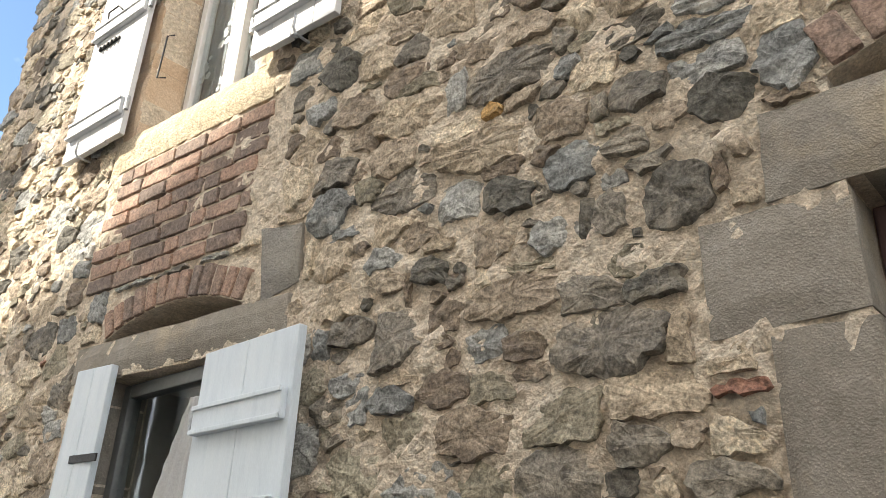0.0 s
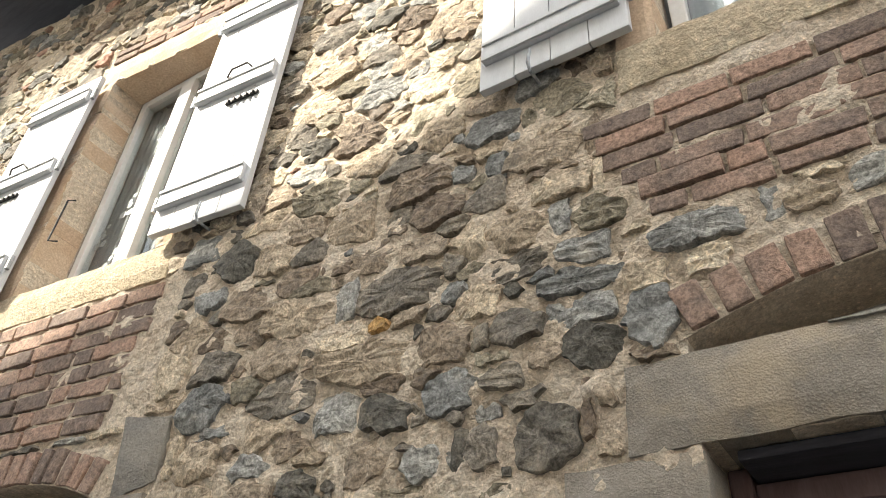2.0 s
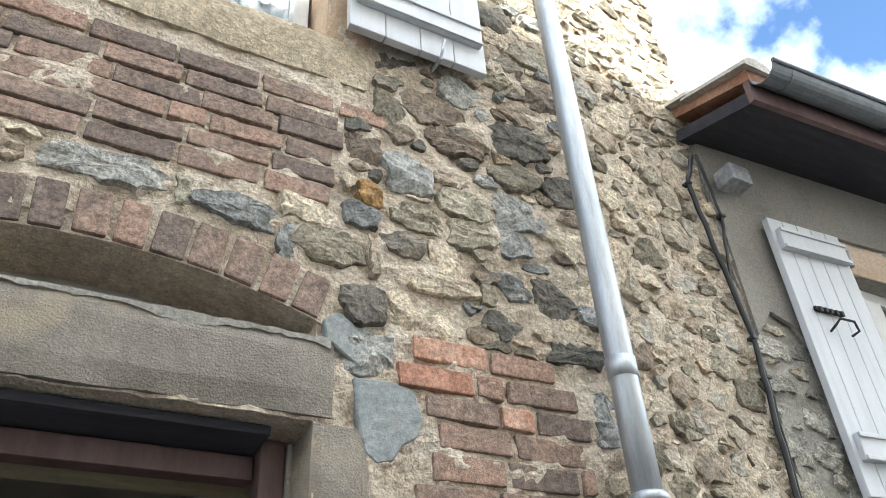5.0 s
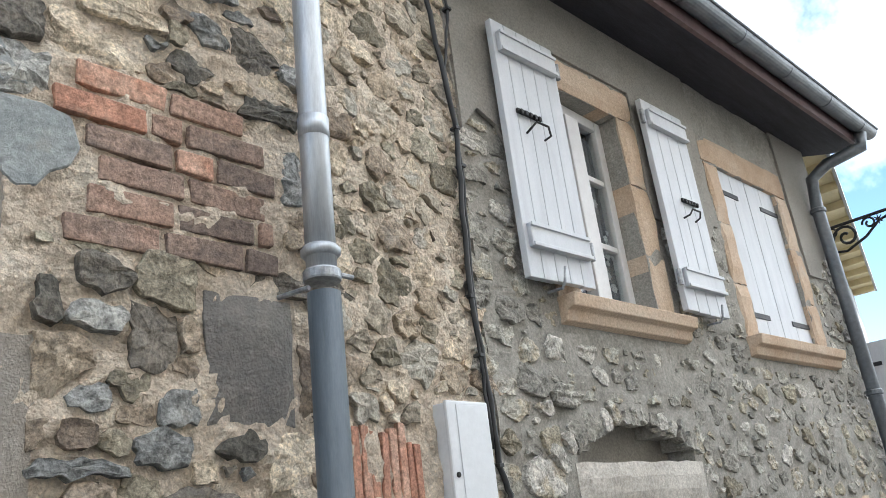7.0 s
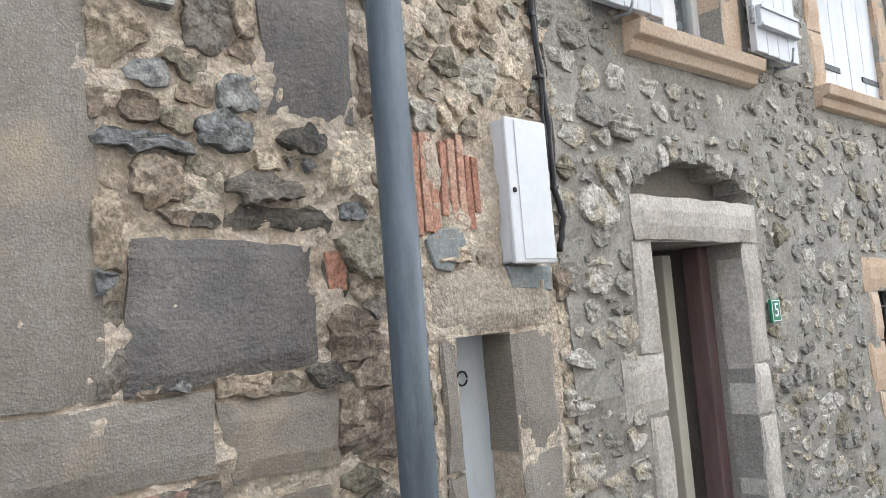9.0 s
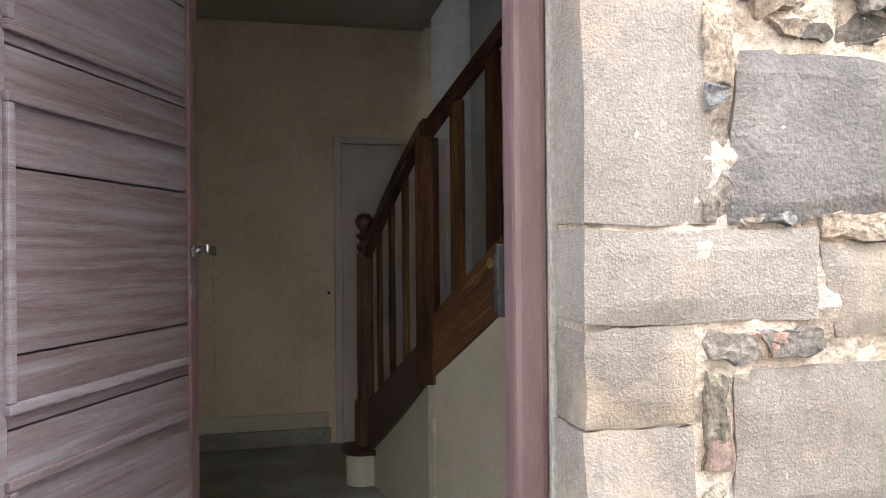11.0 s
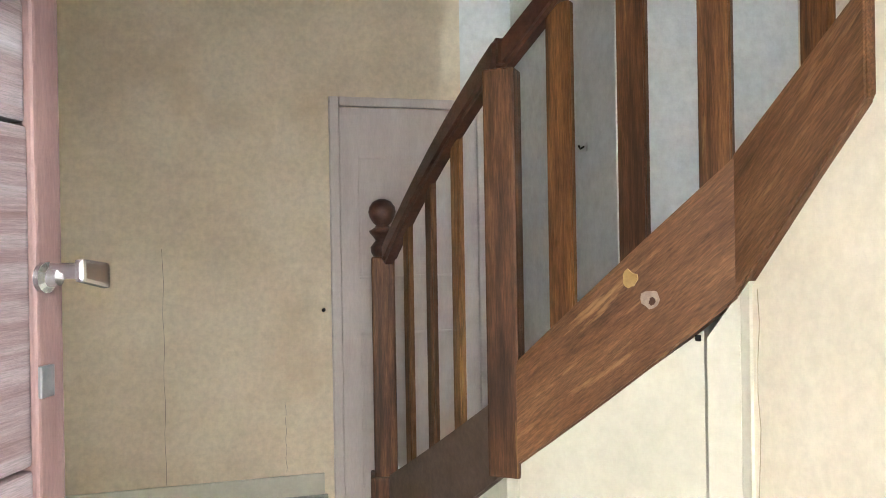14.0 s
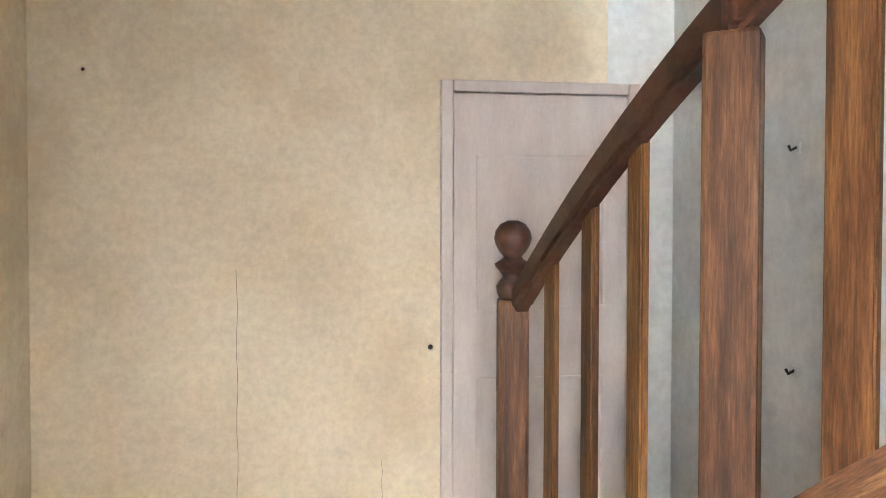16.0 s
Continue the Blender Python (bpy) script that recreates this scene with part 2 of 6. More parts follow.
M_CABLE = mat("black cable", [(0.015, 0.015, 0.015), (0.03, 0.03, 0.03)], 0.5, scale=10, bump=0, fine=0)
M_PLASTIC = mat("white plastic", [(0.58, 0.59, 0.60), (0.64, 0.65, 0.66)], 0.4, scale=3, bump=0, fine=0.04, stain=((0.5, 0.5, 0.48), 5, 0.64, 0.4))
M_GLASS = glass_mat("window glass")
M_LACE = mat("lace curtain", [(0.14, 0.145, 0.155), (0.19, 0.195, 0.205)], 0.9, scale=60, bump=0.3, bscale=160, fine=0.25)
M_LACE_W = mat("white lace motif", [(0.40, 0.405, 0.41), (0.46, 0.46, 0.46)], 0.9, scale=60, bump=0.3, bscale=160, fine=0.1)
M_DARKROOM = mat("room wall", [(0.30, 0.28, 0.25), (0.36, 0.34, 0.30)], 0.9, scale=2, bump=0.1, fine=0.05)
M_ROOF = mat("clay roof tile", [(0.22, 0.11, 0.07), (0.33, 0.17, 0.11), (0.40, 0.24, 0.16)], 0.85, scale=8, bump=0.4, fine=0.25, vary=0.3)
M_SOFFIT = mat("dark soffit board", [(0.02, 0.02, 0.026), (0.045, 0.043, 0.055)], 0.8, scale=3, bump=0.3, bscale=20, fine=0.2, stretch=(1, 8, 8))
M_ASPHALT = mat("worn street asphalt", [(0.11, 0.106, 0.098), (0.145, 0.14, 0.13), (0.175, 0.168, 0.155)], 0.95, scale=3, bump=0.6, bscale=120, fine=0.3)
M_RENDER = mat("cream street render", [(0.54, 0.49, 0.42), (0.63, 0.58, 0.50), (0.68, 0.63, 0.55)], 0.95, scale=1.5, bump=0.3, bscale=60, fine=0.1)
M_YELLOW = mat("aged yellow wall paint", [(0.57, 0.475, 0.335), (0.69, 0.595, 0.445), (0.76, 0.68, 0.53)], 0.75, scale=1.6, detail=9, bump=0.2, bscale=30, fine=0.08, bdist=0.0040, stain=((0.55, 0.43, 0.28), 1.4, 0.56, 0.5))
M_REVEAL = mat("darkened yellow-cream reveal paint", [(0.30, 0.26, 0.17), (0.36, 0.32, 0.22)], 0.7, scale=3, bump=0.2, fine=0.05)
M_PIPE_B = mat("blue grey painted pipe", [(0.055, 0.068, 0.078), (0.08, 0.096, 0.11), (0.11, 0.128, 0.142)], 0.5, spec=0.35, scale=4, bump=0.1, fine=0.12, stretch=(8, 8, 1), stain=((0.17, 0.185, 0.19), 6, 0.62, 0.5))
M_CREAM = mat("cream gloss paint", [(0.47, 0.455, 0.37), (0.54, 0.525, 0.435), (0.58, 0.565, 0.48)], 0.5, scale=2, bump=0.15, bscale=30, fine=0.05, bdist=0.0040, stain=((0.43, 0.40, 0.31), 4, 0.62, 0.4))
M_WARM = mat("warm cream wall paint", [(0.55, 0.50, 0.385), (0.62, 0.57, 0.45), (0.66, 0.615, 0.50)], 0.7, scale=2, detail=8, bump=0.15, bscale=30, fine=0.06, bdist=0.004, stain=((0.54, 0.47, 0.34), 2.5, 0.60, 0.4))
M_PALE = mat("pale distemper wall", [(0.52, 0.54, 0.53), (0.62, 0.64, 0.63), (0.68, 0.69, 0.68)], 0.85, scale=2, detail=8, bump=0.3, bscale=25, fine=0.08, bdist=0.0080, stain=((0.45, 0.47, 0.45), 3, 0.6, 0.5))
M_PINK = mat("greyed pink door paint", [(0.48, 0.42, 0.40), (0.56, 0.50, 0.475), (0.60, 0.54, 0.51)], 0.55, scale=2, bump=0.12, bscale=40, fine=0.05, stretch=(4, 4, 1))
M_STAIR = mat("varnished stair wood", [(0.0273, 0.0117, 0.0055), (0.0702, 0.0296, 0.0117), (0.1209, 0.0546, 0.0195), (0.1872, 0.0920, 0.0312)], 0.5, spec=0.25, scale=9, detail=10, bump=0.25, bscale=70, fine=0.26, vary=0.2, stretch=(3, 3, 0.2), bdist=0.0040, stain=((0.42, 0.25, 0.085), 6, 0.60, 0.7), grain=0.3)
def string_mat(way):
    """Worn brown board with its grain along the given way."""
    turn = Vector(way).rotation_difference(Vector((1, 0, 0))).to_euler()
    return mat("worn stair string wood", [(0.055, 0.025, 0.012), (0.105, 0.049, 0.022), (0.15, 0.074, 0.034), (0.20, 0.104, 0.048)], 0.55, scale=5, detail=10, bump=0.25, bscale=50, fine=0.28, stretch=(0.35, 3, 3), bdist=0.0040, turn=turn, stain=((0.36, 0.215, 0.095), 11, 0.58, 0.65), grain=0.3)


M_STRING, M_STRING_HIGH = string_mat((0.42, -0.66, 0.62)), string_mat((0.02, -1.19, 1.0))
M_STRING_LOW = mat("dull rubbed string paint", [(0.075, 0.050, 0.036), (0.10, 0.068, 0.05), (0.12, 0.085, 0.064)], 0.7, scale=4, detail=8, bump=0.15, bscale=40, fine=0.15, bdist=0.003, stain=((0.17, 0.12, 0.085), 8, 0.62, 0.4))
M_RAIL = mat("dark handrail wood", [(0.0263, 0.0120, 0.0075), (0.0562, 0.0225, 0.0135), (0.0900, 0.0375, 0.0210)], 0.38, scale=12, bump=0.15, fine=0.3)
M_DOOR = mat("weathered door board", [(0.115, 0.083, 0.083), (0.155, 0.125, 0.130), (0.182, 0.159, 0.170), (0.218, 0.200, 0.217)], 0.9, spec=0.15, scale=2.6, detail=12, bump=0.4, bscale=34, fine=0.18, vary=0.2, stretch=(0.7, 0.7, 16), bdist=0.0040, distort=0.5, stain=((0.235, 0.255, 0.28), 1.3, 0.58, 0.4), grain=0.15)
M_DFRAME = mat("faded brown frame paint", [(0.085, 0.050, 0.049), (0.12, 0.076, 0.073), (0.15, 0.10, 0.097)], 0.6, scale=3, bump=0.15, bscale=40, fine=0.12, stretch=(6, 6, 1))
M_CONC = mat("worn concrete floor", [(0.16, 0.165, 0.14), (0.26, 0.265, 0.235), (0.36, 0.36, 0.32)], 0.8, scale=2.2, detail=8, bump=0.3, bscale=45, fine=0.2)
M_CEIL = mat("grey ceiling paint", [(0.42, 0.40, 0.35), (0.50, 0.48, 0.43)], 0.9, scale=1.5, bump=0.15, fine=0.06)
M_CHROME = mat("chrome", [(0.62, 0.64, 0.66), (0.75, 0.76, 0.78)], 0.22, metal=1.0, scale=10, bump=0, fine=0)
M_PATCH = mat("yellow filler", [(0.30, 0.20, 0.075), (0.38, 0.265, 0.11)], 0.8, scale=30, bump=0.4, fine=0.1)
M_PUTTY = mat("flaked pale plaster", [(0.24, 0.19, 0.155), (0.34, 0.28, 0.235)], 0.8, scale=40, bump=0.5, fine=0.1)
M_GREEN = mat("green enamel plate", [(0.01, 0.16, 0.075), (0.012, 0.19, 0.09)], 0.35, scale=4, bump=0, fine=0)
M_NUM = mat("white enamel", [(0.8, 0.8, 0.8), (0.82, 0.82, 0.82)], 0.4, scale=4, bump=0, fine=0)
M_EAVE = mat("pale yellow eave boards", [(0.60, 0.50, 0.28), (0.68, 0.58, 0.36)], 0.7, scale=3, bump=0.1, fine=0.08, stretch=(1, 6, 6))
M_ENDW = mat("dull white house paint", [(0.30, 0.30, 0.29), (0.38, 0.38, 0.37)], 0.8, scale=2, bump=0.15, fine=0.06)
M_GREYP = mat("grey shutter paint", [(0.42, 0.42, 0.43), (0.50, 0.50, 0.51)], 0.6, scale=3, bump=0.1, fine=0.06, stretch=(6, 6, 1))
M_TAN = mat("tan rubble stone", [(0.30, 0.26, 0.20), (0.40, 0.345, 0.265), (0.48, 0.42, 0.33), (0.50, 0.41, 0.29), (0.38, 0.35, 0.29)], 0.88, scale=6, detail=9, bump=1.0, bscale=26, fine=0.4, vary=0.8, bdist=0.0096, distort=0.8, grain=0.42)
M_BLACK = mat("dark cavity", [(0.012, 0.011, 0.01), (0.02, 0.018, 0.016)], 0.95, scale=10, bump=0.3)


# ---- builders ----
def put(name, bm, material, parent=None, smooth=False, kind="", label="", category="", group="", at=None):
    me = bpy.data.meshes.new(name)
    bmesh.ops.recalc_face_normals(bm, faces=bm.faces)
    for f in bm.faces:
        f.smooth = smooth
    bm.to_mesh(me)
    bm.free()
    me.materials.append(material)
    ob = new(name, me)
    if at is not None:
        ob.matrix_basis = at
    if parent:
        ob.parent = parent
    return tagged(ob, label, category, group, kind)


def part(name, bm, material, parent, label="", smooth=False, at=None):
    return put(name, bm, material, parent, smooth, label=label, at=at)


def thing(name, label, category, at=None, group="", kind=""):
    ob = new(name)
    if at is not None:
        ob.matrix_basis = at
    return tagged(ob, label, category, group, kind)


def raw(name, verts, faces, material, parent=None, smooth=False, kind="", label="", category=""):
    me = bpy.data.meshes.new(name)
    me.from_pydata(verts, [], faces)
    me.materials.append(material)
    if smooth:
        me.polygons.foreach_set("use_smooth", [True] * len(me.polygons))
    me.update()
    ob = new(name, me)
    if parent:
        ob.parent = parent
    return tagged(ob, label, category, "", kind)


def box_bm(x0, y0, z0, x1, y1, z1, bevel=0.0, bm=None, jitter=0.0, rng=None):
    b = bmesh.new()
    bmesh.ops.create_cube(b, size=1)
    for v in b.verts:
        v.co = Vector((x0 + (v.co.x + 0.5) * (x1 - x0), y0 + (v.co.y + 0.5) * (y1 - y0), z0 + (v.co.z + 0.5) * (z1 - z0)))
        if jitter:
            v.co += Vector((rng.uniform(-1, 1), rng.uniform(-1, 1), rng.uniform(-1, 1))) * jitter
    if bevel:
        bmesh.ops.bevel(b, geom=list(b.edges), offset=bevel, segments=2, affect="EDGES", profile=0.6)
    if bm is None:
        return b
    return join(bm, b)


def join(bm, other, m=None):
    me = bpy.data.meshes.new("tmp")
    if m is not None:
        other.transform(m)
    other.to_mesh(me)
    other.free()
    bm.from_mesh(me)
    bpy.data.meshes.remove(me)
    return bm


def tube(points, r, n=10, closed=False, bm=None):
    """A round bar along points."""
    b = bm or bmesh.new()
    pts = [Vector(p) for p in points]
    rings = []
    up = Vector((0.31, 0.17, 0.93)).normalized()
    for i, p in enumerate(pts):
        if closed:
            d = pts[(i + 1) % len(pts)] - pts[i - 1]
        else:
            d = pts[min(i + 1, len(pts) - 1)] - pts[max(i - 1, 0)]
        d.normalize()
        a = d.cross(up)
        if a.length < 1e-3:
            a = d.cross(Vector((1, 0, 0)))
        a.normalize()
        c = d.cross(a)
        rr = r(i / max(1, len(pts) - 1)) if callable(r) else r
        rings.append([b.verts.new(p + (a * math.cos(2 * math.pi * k / n) + c * math.sin(2 * math.pi * k / n)) * rr) for k in range(n)])
    m = len(rings)
    for i in range(m if closed else m - 1):
        r0, r1 = rings[i], rings[(i + 1) % m]
        for k in range(n):
            b.faces.new((r0[k], r0[(k + 1) % n], r1[(k + 1) % n], r1[k]))
    if not closed:
        b.faces.new(rings[0][::-1]), b.faces.new(rings[-1])
    return b


def lathe(profile, n=20, bm=None):
    """profile: (radius, height) pairs round the z axis."""
    b = bm or bmesh.new()
    rings = [[b.verts.new((r * math.cos(2 * math.pi * k / n), r * math.sin(2 * math.pi * k / n), z)) for k in range(n)] for r, z in profile]
    for r0, r1 in zip(rings, rings[1:]):
        for k in range(n):
            b.faces.new((r0[k], r0[(k + 1) % n], r1[(k + 1) % n], r1[k]))
    b.faces.new(rings[0][::-1]), b.faces.new(rings[-1])
    return b


def prism(poly, a, b_, axis="y", bevel=0.0):
    """A polygon of pairs pushed from a to b_ along the axis (x: pairs are y, z; y: x, z; z: x, y)."""
    bm = bmesh.new()

    def pt(p, d):
        return {"x": (d, p[0], p[1]), "y": (p[0], d, p[1]), "z": (p[0], p[1], d)}[axis]
    lo, hi = [bm.verts.new(pt(p, a)) for p in poly], [bm.verts.new(pt(p, b_)) for p in poly]
    bm.faces.new(lo[::-1]), bm.faces.new(hi)
    for i in range(len(poly)):
        j = (i + 1) % len(poly)
        bm.faces.new((lo[i], lo[j], hi[j], hi[i]))
    if bevel:
        bmesh.ops.recalc_face_normals(bm, faces=bm.faces)
        bmesh.ops.bevel(bm, geom=list(bm.edges), offset=bevel, segments=1, affect="EDGES")
    return bm


# ---- plan of the two street fronts ----
def yf(x):
    """Street face of the rubble house, slightly hollow in plan."""
    if x < -0.7:
        return 1.57 + 0.08 * (x + 0.7)
    return 1.57 + 0.06 * max(0.0, x - 2.35)


def yg(x):
    """Street face of the lower grey house."""
    return 1.60 - 0.06 * (x - 3.06)


def rough_block(name, x0, z0, x1, z1, face, material, parent, proud=0.015, deep=0.22, seed=0, cut=0.012, skew=0.006, cells=(7, 4)):
    """A dressed stone: a block with worn arrises and an uneven face, set in the wall."""
    rng = random.Random(seed * 97 + int((x0 + 9) * 1000))
    nx, nz = cells
    off = [rng.uniform(-skew, skew) for _ in range(8)]
    bm = bmesh.new()
    g = {}

    def corner(u, v):
        a = (x0 + off[0]) * (1 - u) * (1 - v) + (x1 + off[1]) * u * (1 - v) + (x0 + off[2]) * (1 - u) * v + (x1 + off[3]) * u * v
        c = (z0 + off[4]) * (1 - u) * (1 - v) + (z0 + off[5]) * u * (1 - v) + (z1 + off[6]) * (1 - u) * v + (z1 + off[7]) * u * v
        return a, c
    for i in range(nx + 1):
        for j in range(nz + 1):
            u, v = i / nx, j / nz
            x, z = corner(u, v)
            edge = i in (0, nx) or j in (0, nz)
            x += rng.uniform(-1, 1) * 0.004
            z += rng.uniform(-1, 1) * 0.004
            d = proud + noise.noise((x * 9 + seed, 3.1, z * 9)) * 0.007 - (cut if edge else 0)
            g[i, j] = bm.verts.new((x, face(x) - d, z))
    for i in range(nx):
        for j in range(nz):
            bm.faces.new((g[i, j], g[i + 1, j], g[i + 1, j + 1], g[i, j + 1]))
    ring = [(i, 0) for i in range(nx + 1)] + [(nx, j) for j in range(1, nz + 1)] + [(i, nz) for i in range(nx - 1, -1, -1)] + [(0, j) for j in range(nz - 1, 0, -1)]
    back = [bm.verts.new((g[k].co.x, face(g[k].co.x) + deep, g[k].co.z)) for k in ring]
    for k in range(len(ring)):
        m = (k + 1) % len(ring)
        bm.faces.new((g[ring[m]], g[ring[k]], back[k], back[m]))
    bm.faces.new(back)
    return part(name, bm, material, parent)


def bricks_course(parent, x0, x1, z, h, face, rng, material, lb=0.222, proud=0.011, jit=0.012, joint=0.015, mixed=None):
    """One course of bricks, each an object of its own."""
    x = x0 + rng.uniform(0, 0.01)
    while x < x1 - 0.05:
        w = lb * rng.choice((1, 1, 1, 1, 0.48)) + rng.uniform(-jit, jit)
        w = min(w, x1 - x)
        zz = z + rng.uniform(-0.003, 0.003)
        p = proud + rng.uniform(-0.004, 0.006)
        bm = box_bm(x, -p, zz, x + w - joint, 0.09, zz + h - joint, 0.005, jitter=0.0035, rng=rng)
        for v in bm.verts:
            v.co.y += face(v.co.x)
        m = mixed if mixed and rng.random() < 0.3 else material
        part("brick", bm, m, parent)
        x += w


def arch_bricks(parent, xc, half, z_spring, rise, h, count, face, rng, material):
    """A flat segmental arch of bricks on end."""
    rad = (half * half + rise * rise) / (2 * rise)
    cz = z_spring + rise - rad
    a1 = math.asin(half / rad)
    for k in range(count):
        a = -a1 + 2 * a1 * (k + 0.5) / count
        w = 2 * a1 * rad / count - 0.012 - rng.uniform(0, 0.005)
        hh = h + rng.uniform(-0.008, 0.008)
        bm = box_bm(-w / 2, -0.014 - rng.uniform(0, 0.006), 0.004, w / 2, 0.02, hh, 0.006, jitter=0.004, rng=rng)
        bm.transform(Matrix.Translation((xc, 0, cz)) @ Matrix.Rotation(a, 4, "Y") @ Matrix.Translation((0, 0, rad)))
        for v in bm.verts:
            v.co.y += face(v.co.x)
        part("brick", bm, material, parent)


def wall_mesh(us, zs, solid, front, back, bump=0.0):
    """A thick wall with openings: cells of a grid that are solid, with reveals where a neighbour is not."""
    nu, nz = len(us) - 1, len(zs) - 1
    s = [[solid((us[i] + us[i + 1]) / 2, (zs[j] + zs[j + 1]) / 2) for j in range(nz)] for i in range(nu)]
    verts, index, faces = [], {}, []

    def vid(i, j, side):
        k = (i, j, side)
        if k not in index:
            x, z = us[i], zs[j]
            y = front(x) + bump * (noise.noise((x * 7, 0.3, z * 7)) + 0.9 * noise.noise((x * 19, 1.3, z * 19)) + 0.6 * noise.noise((x * 47, 2.3, z * 47))) if side == 0 else back(x)
            index[k] = len(verts)
            verts.append((x, y, z))
        return index[k]
    for i in range(nu):
        for j in range(nz):
            if not s[i][j]:
                continue
            a, b, c, d = (i, j), (i + 1, j), (i + 1, j + 1), (i, j + 1)
            faces.append([vid(*p, 0) for p in (a, b, c, d)])
            faces.append([vid(*p, 1) for p in (d, c, b, a)])
            for (p, q, di, dj) in ((a, b, 0, -1), (b, c, 1, 0), (c, d, 0, 1), (d, a, -1, 0)):
                ii, jj = i + di, j + dj
                if not (0 <= ii < nu and 0 <= jj < nz and s[ii][jj]):
                    faces.append([vid(*q, 0), vid(*p, 0), vid(*p, 1), vid(*q, 1)])
    return verts, faces


def lines(a, b, step, extra):
    n = max(1, round((b - a) / step))
    ex = [e for e in sorted(set(extra)) if a < e < b]
    v = [a + (b - a) * k / n for k in range(n + 1)]
    v = [q for k, q in enumerate(v) if k in (0, n) or all(abs(q - e) > step * 0.3 for e in ex)]
    return sorted(v + ex)


def clip(poly, nx, nz, c):
    """Keep the side nx * x + nz * z <= c."""
    out = []
    for k in range(len(poly)):
        p, q = poly[k], poly[(k + 1) % len(poly)]
        dp, dq = nx * p[0] + nz * p[1] - c, nx * q[0] + nz * q[1] - c
        if dp <= 0:
            out.append(p)
        if (dp < 0 < dq) or (dq < 0 < dp):
            t = dp / (dp - dq)
            out.append((p[0] + t * (q[0] - p[0]), p[1] + t * (q[1] - p[1])))
    return out


def rubble(x0, z0, x1, z1, keep, holes, radii, aspect, seed, gap, tries=9000):
    """Outlines of rubble stones: cells round scattered centres, parted by wide joints and kept clear of the holes."""
    rng = np.random.default_rng(seed)
    ax = aspect
    arr = np.zeros((0, 3))
    for rr in radii:
        cx, cz = rng.uniform(x0 / ax, x1 / ax, tries), rng.uniform(z0, z1, tries)
        rs = rr * rng.uniform(0.75, 1.3, tries)
        for a, b, r in zip(cx, cz, rs):
            if not keep(a * ax, b):
                continue
            if len(arr) and np.any(np.hypot(arr[:, 0] - a, arr[:, 1] - b) < (arr[:, 2] + r) * 0.95):
                continue
            arr = np.vstack([arr, (a, b, r)])
    out = []
    prng = random.Random(seed)
    for i in range(len(arr)):
        a, b, r = arr[i]
        turn, sides = prng.uniform(0, 6.3), prng.choice((4, 5, 5, 6, 7))
        poly = []
        for k in range(sides):
            an = turn + 2 * math.pi * (k + prng.uniform(-0.22, 0.22)) / sides
            q = r * prng.uniform(1.25, 1.9)
            poly.append((a + q * math.cos(an), b + q * math.sin(an)))
        d = np.hypot(arr[:, 0] - a, arr[:, 1] - b)
        for j in np.argsort(d)[1:18]:
            dx, dz = arr[j, 0] - a, arr[j, 1] - b
            dd = math.hypot(dx, dz)
            m = 0.5 * (dd * dd + r * r - arr[j, 2] ** 2) / dd - gap * prng.uniform(0.1, 1.2)
            tw = prng.uniform(-0.3, 0.3)
            nx, nz = (dx * math.cos(tw) - dz * math.sin(tw)) / dd, (dx * math.sin(tw) + dz * math.cos(tw)) / dd
            poly = clip(poly, nx, nz, nx * a + nz * b + m)
            if len(poly) < 3:
                break
        poly = [(p[0] * ax, p[1]) for p in poly]
        cx, cz = a * ax, b
        for h in holes:
            if len(poly) < 3:
                break
            g = 0.006
            s = [(h[0] - cx, 1, 0, h[0] - g), (cx - h[2], -1, 0, -(h[2] + g)), (h[1] - cz, 0, 1, h[1] - g), (cz - h[3], 0, -1, -(h[3] + g))]
            bx = [p[0] for p in poly]
            bz = [p[1] for p in poly]
            if max(bx) < h[0] or min(bx) > h[2] or max(bz) < h[1] or min(bz) > h[3]:
                continue
            best = max(s)
            if best[0] <= 0:
                poly = []
                break
            poly = clip(poly, best[1], best[2], best[3])
        if len(poly) < 3:
            continue
        w, h_ = max(p[0] for p in poly) - min(p[0] for p in poly), max(p[1] for p in poly) - min(p[1] for p in poly)
        if w < 0.022 or h_ < 0.016:
            continue
        out.append(poly)
    return out


def boulder(x, z, hw, hh, rng):
    """Outline of one large stone of known place and size, irregular and angular."""
    sides = rng.choice((6, 7, 8))
    lean = rng.uniform(-0.18, 0.06)
    out = []
    for k in range(sides):
        an = 2 * math.pi * (k + rng.uniform(-0.28, 0.28)) / sides + 0.4
        c, s = math.cos(an), math.sin(an)
        q = (abs(c) ** 3 + abs(s) ** 3) ** (-1 / 3) * rng.uniform(0.9, 1.14)
        out.append((x + hw * q * c, z + hh * q * s + lean * hh * c))
    return out


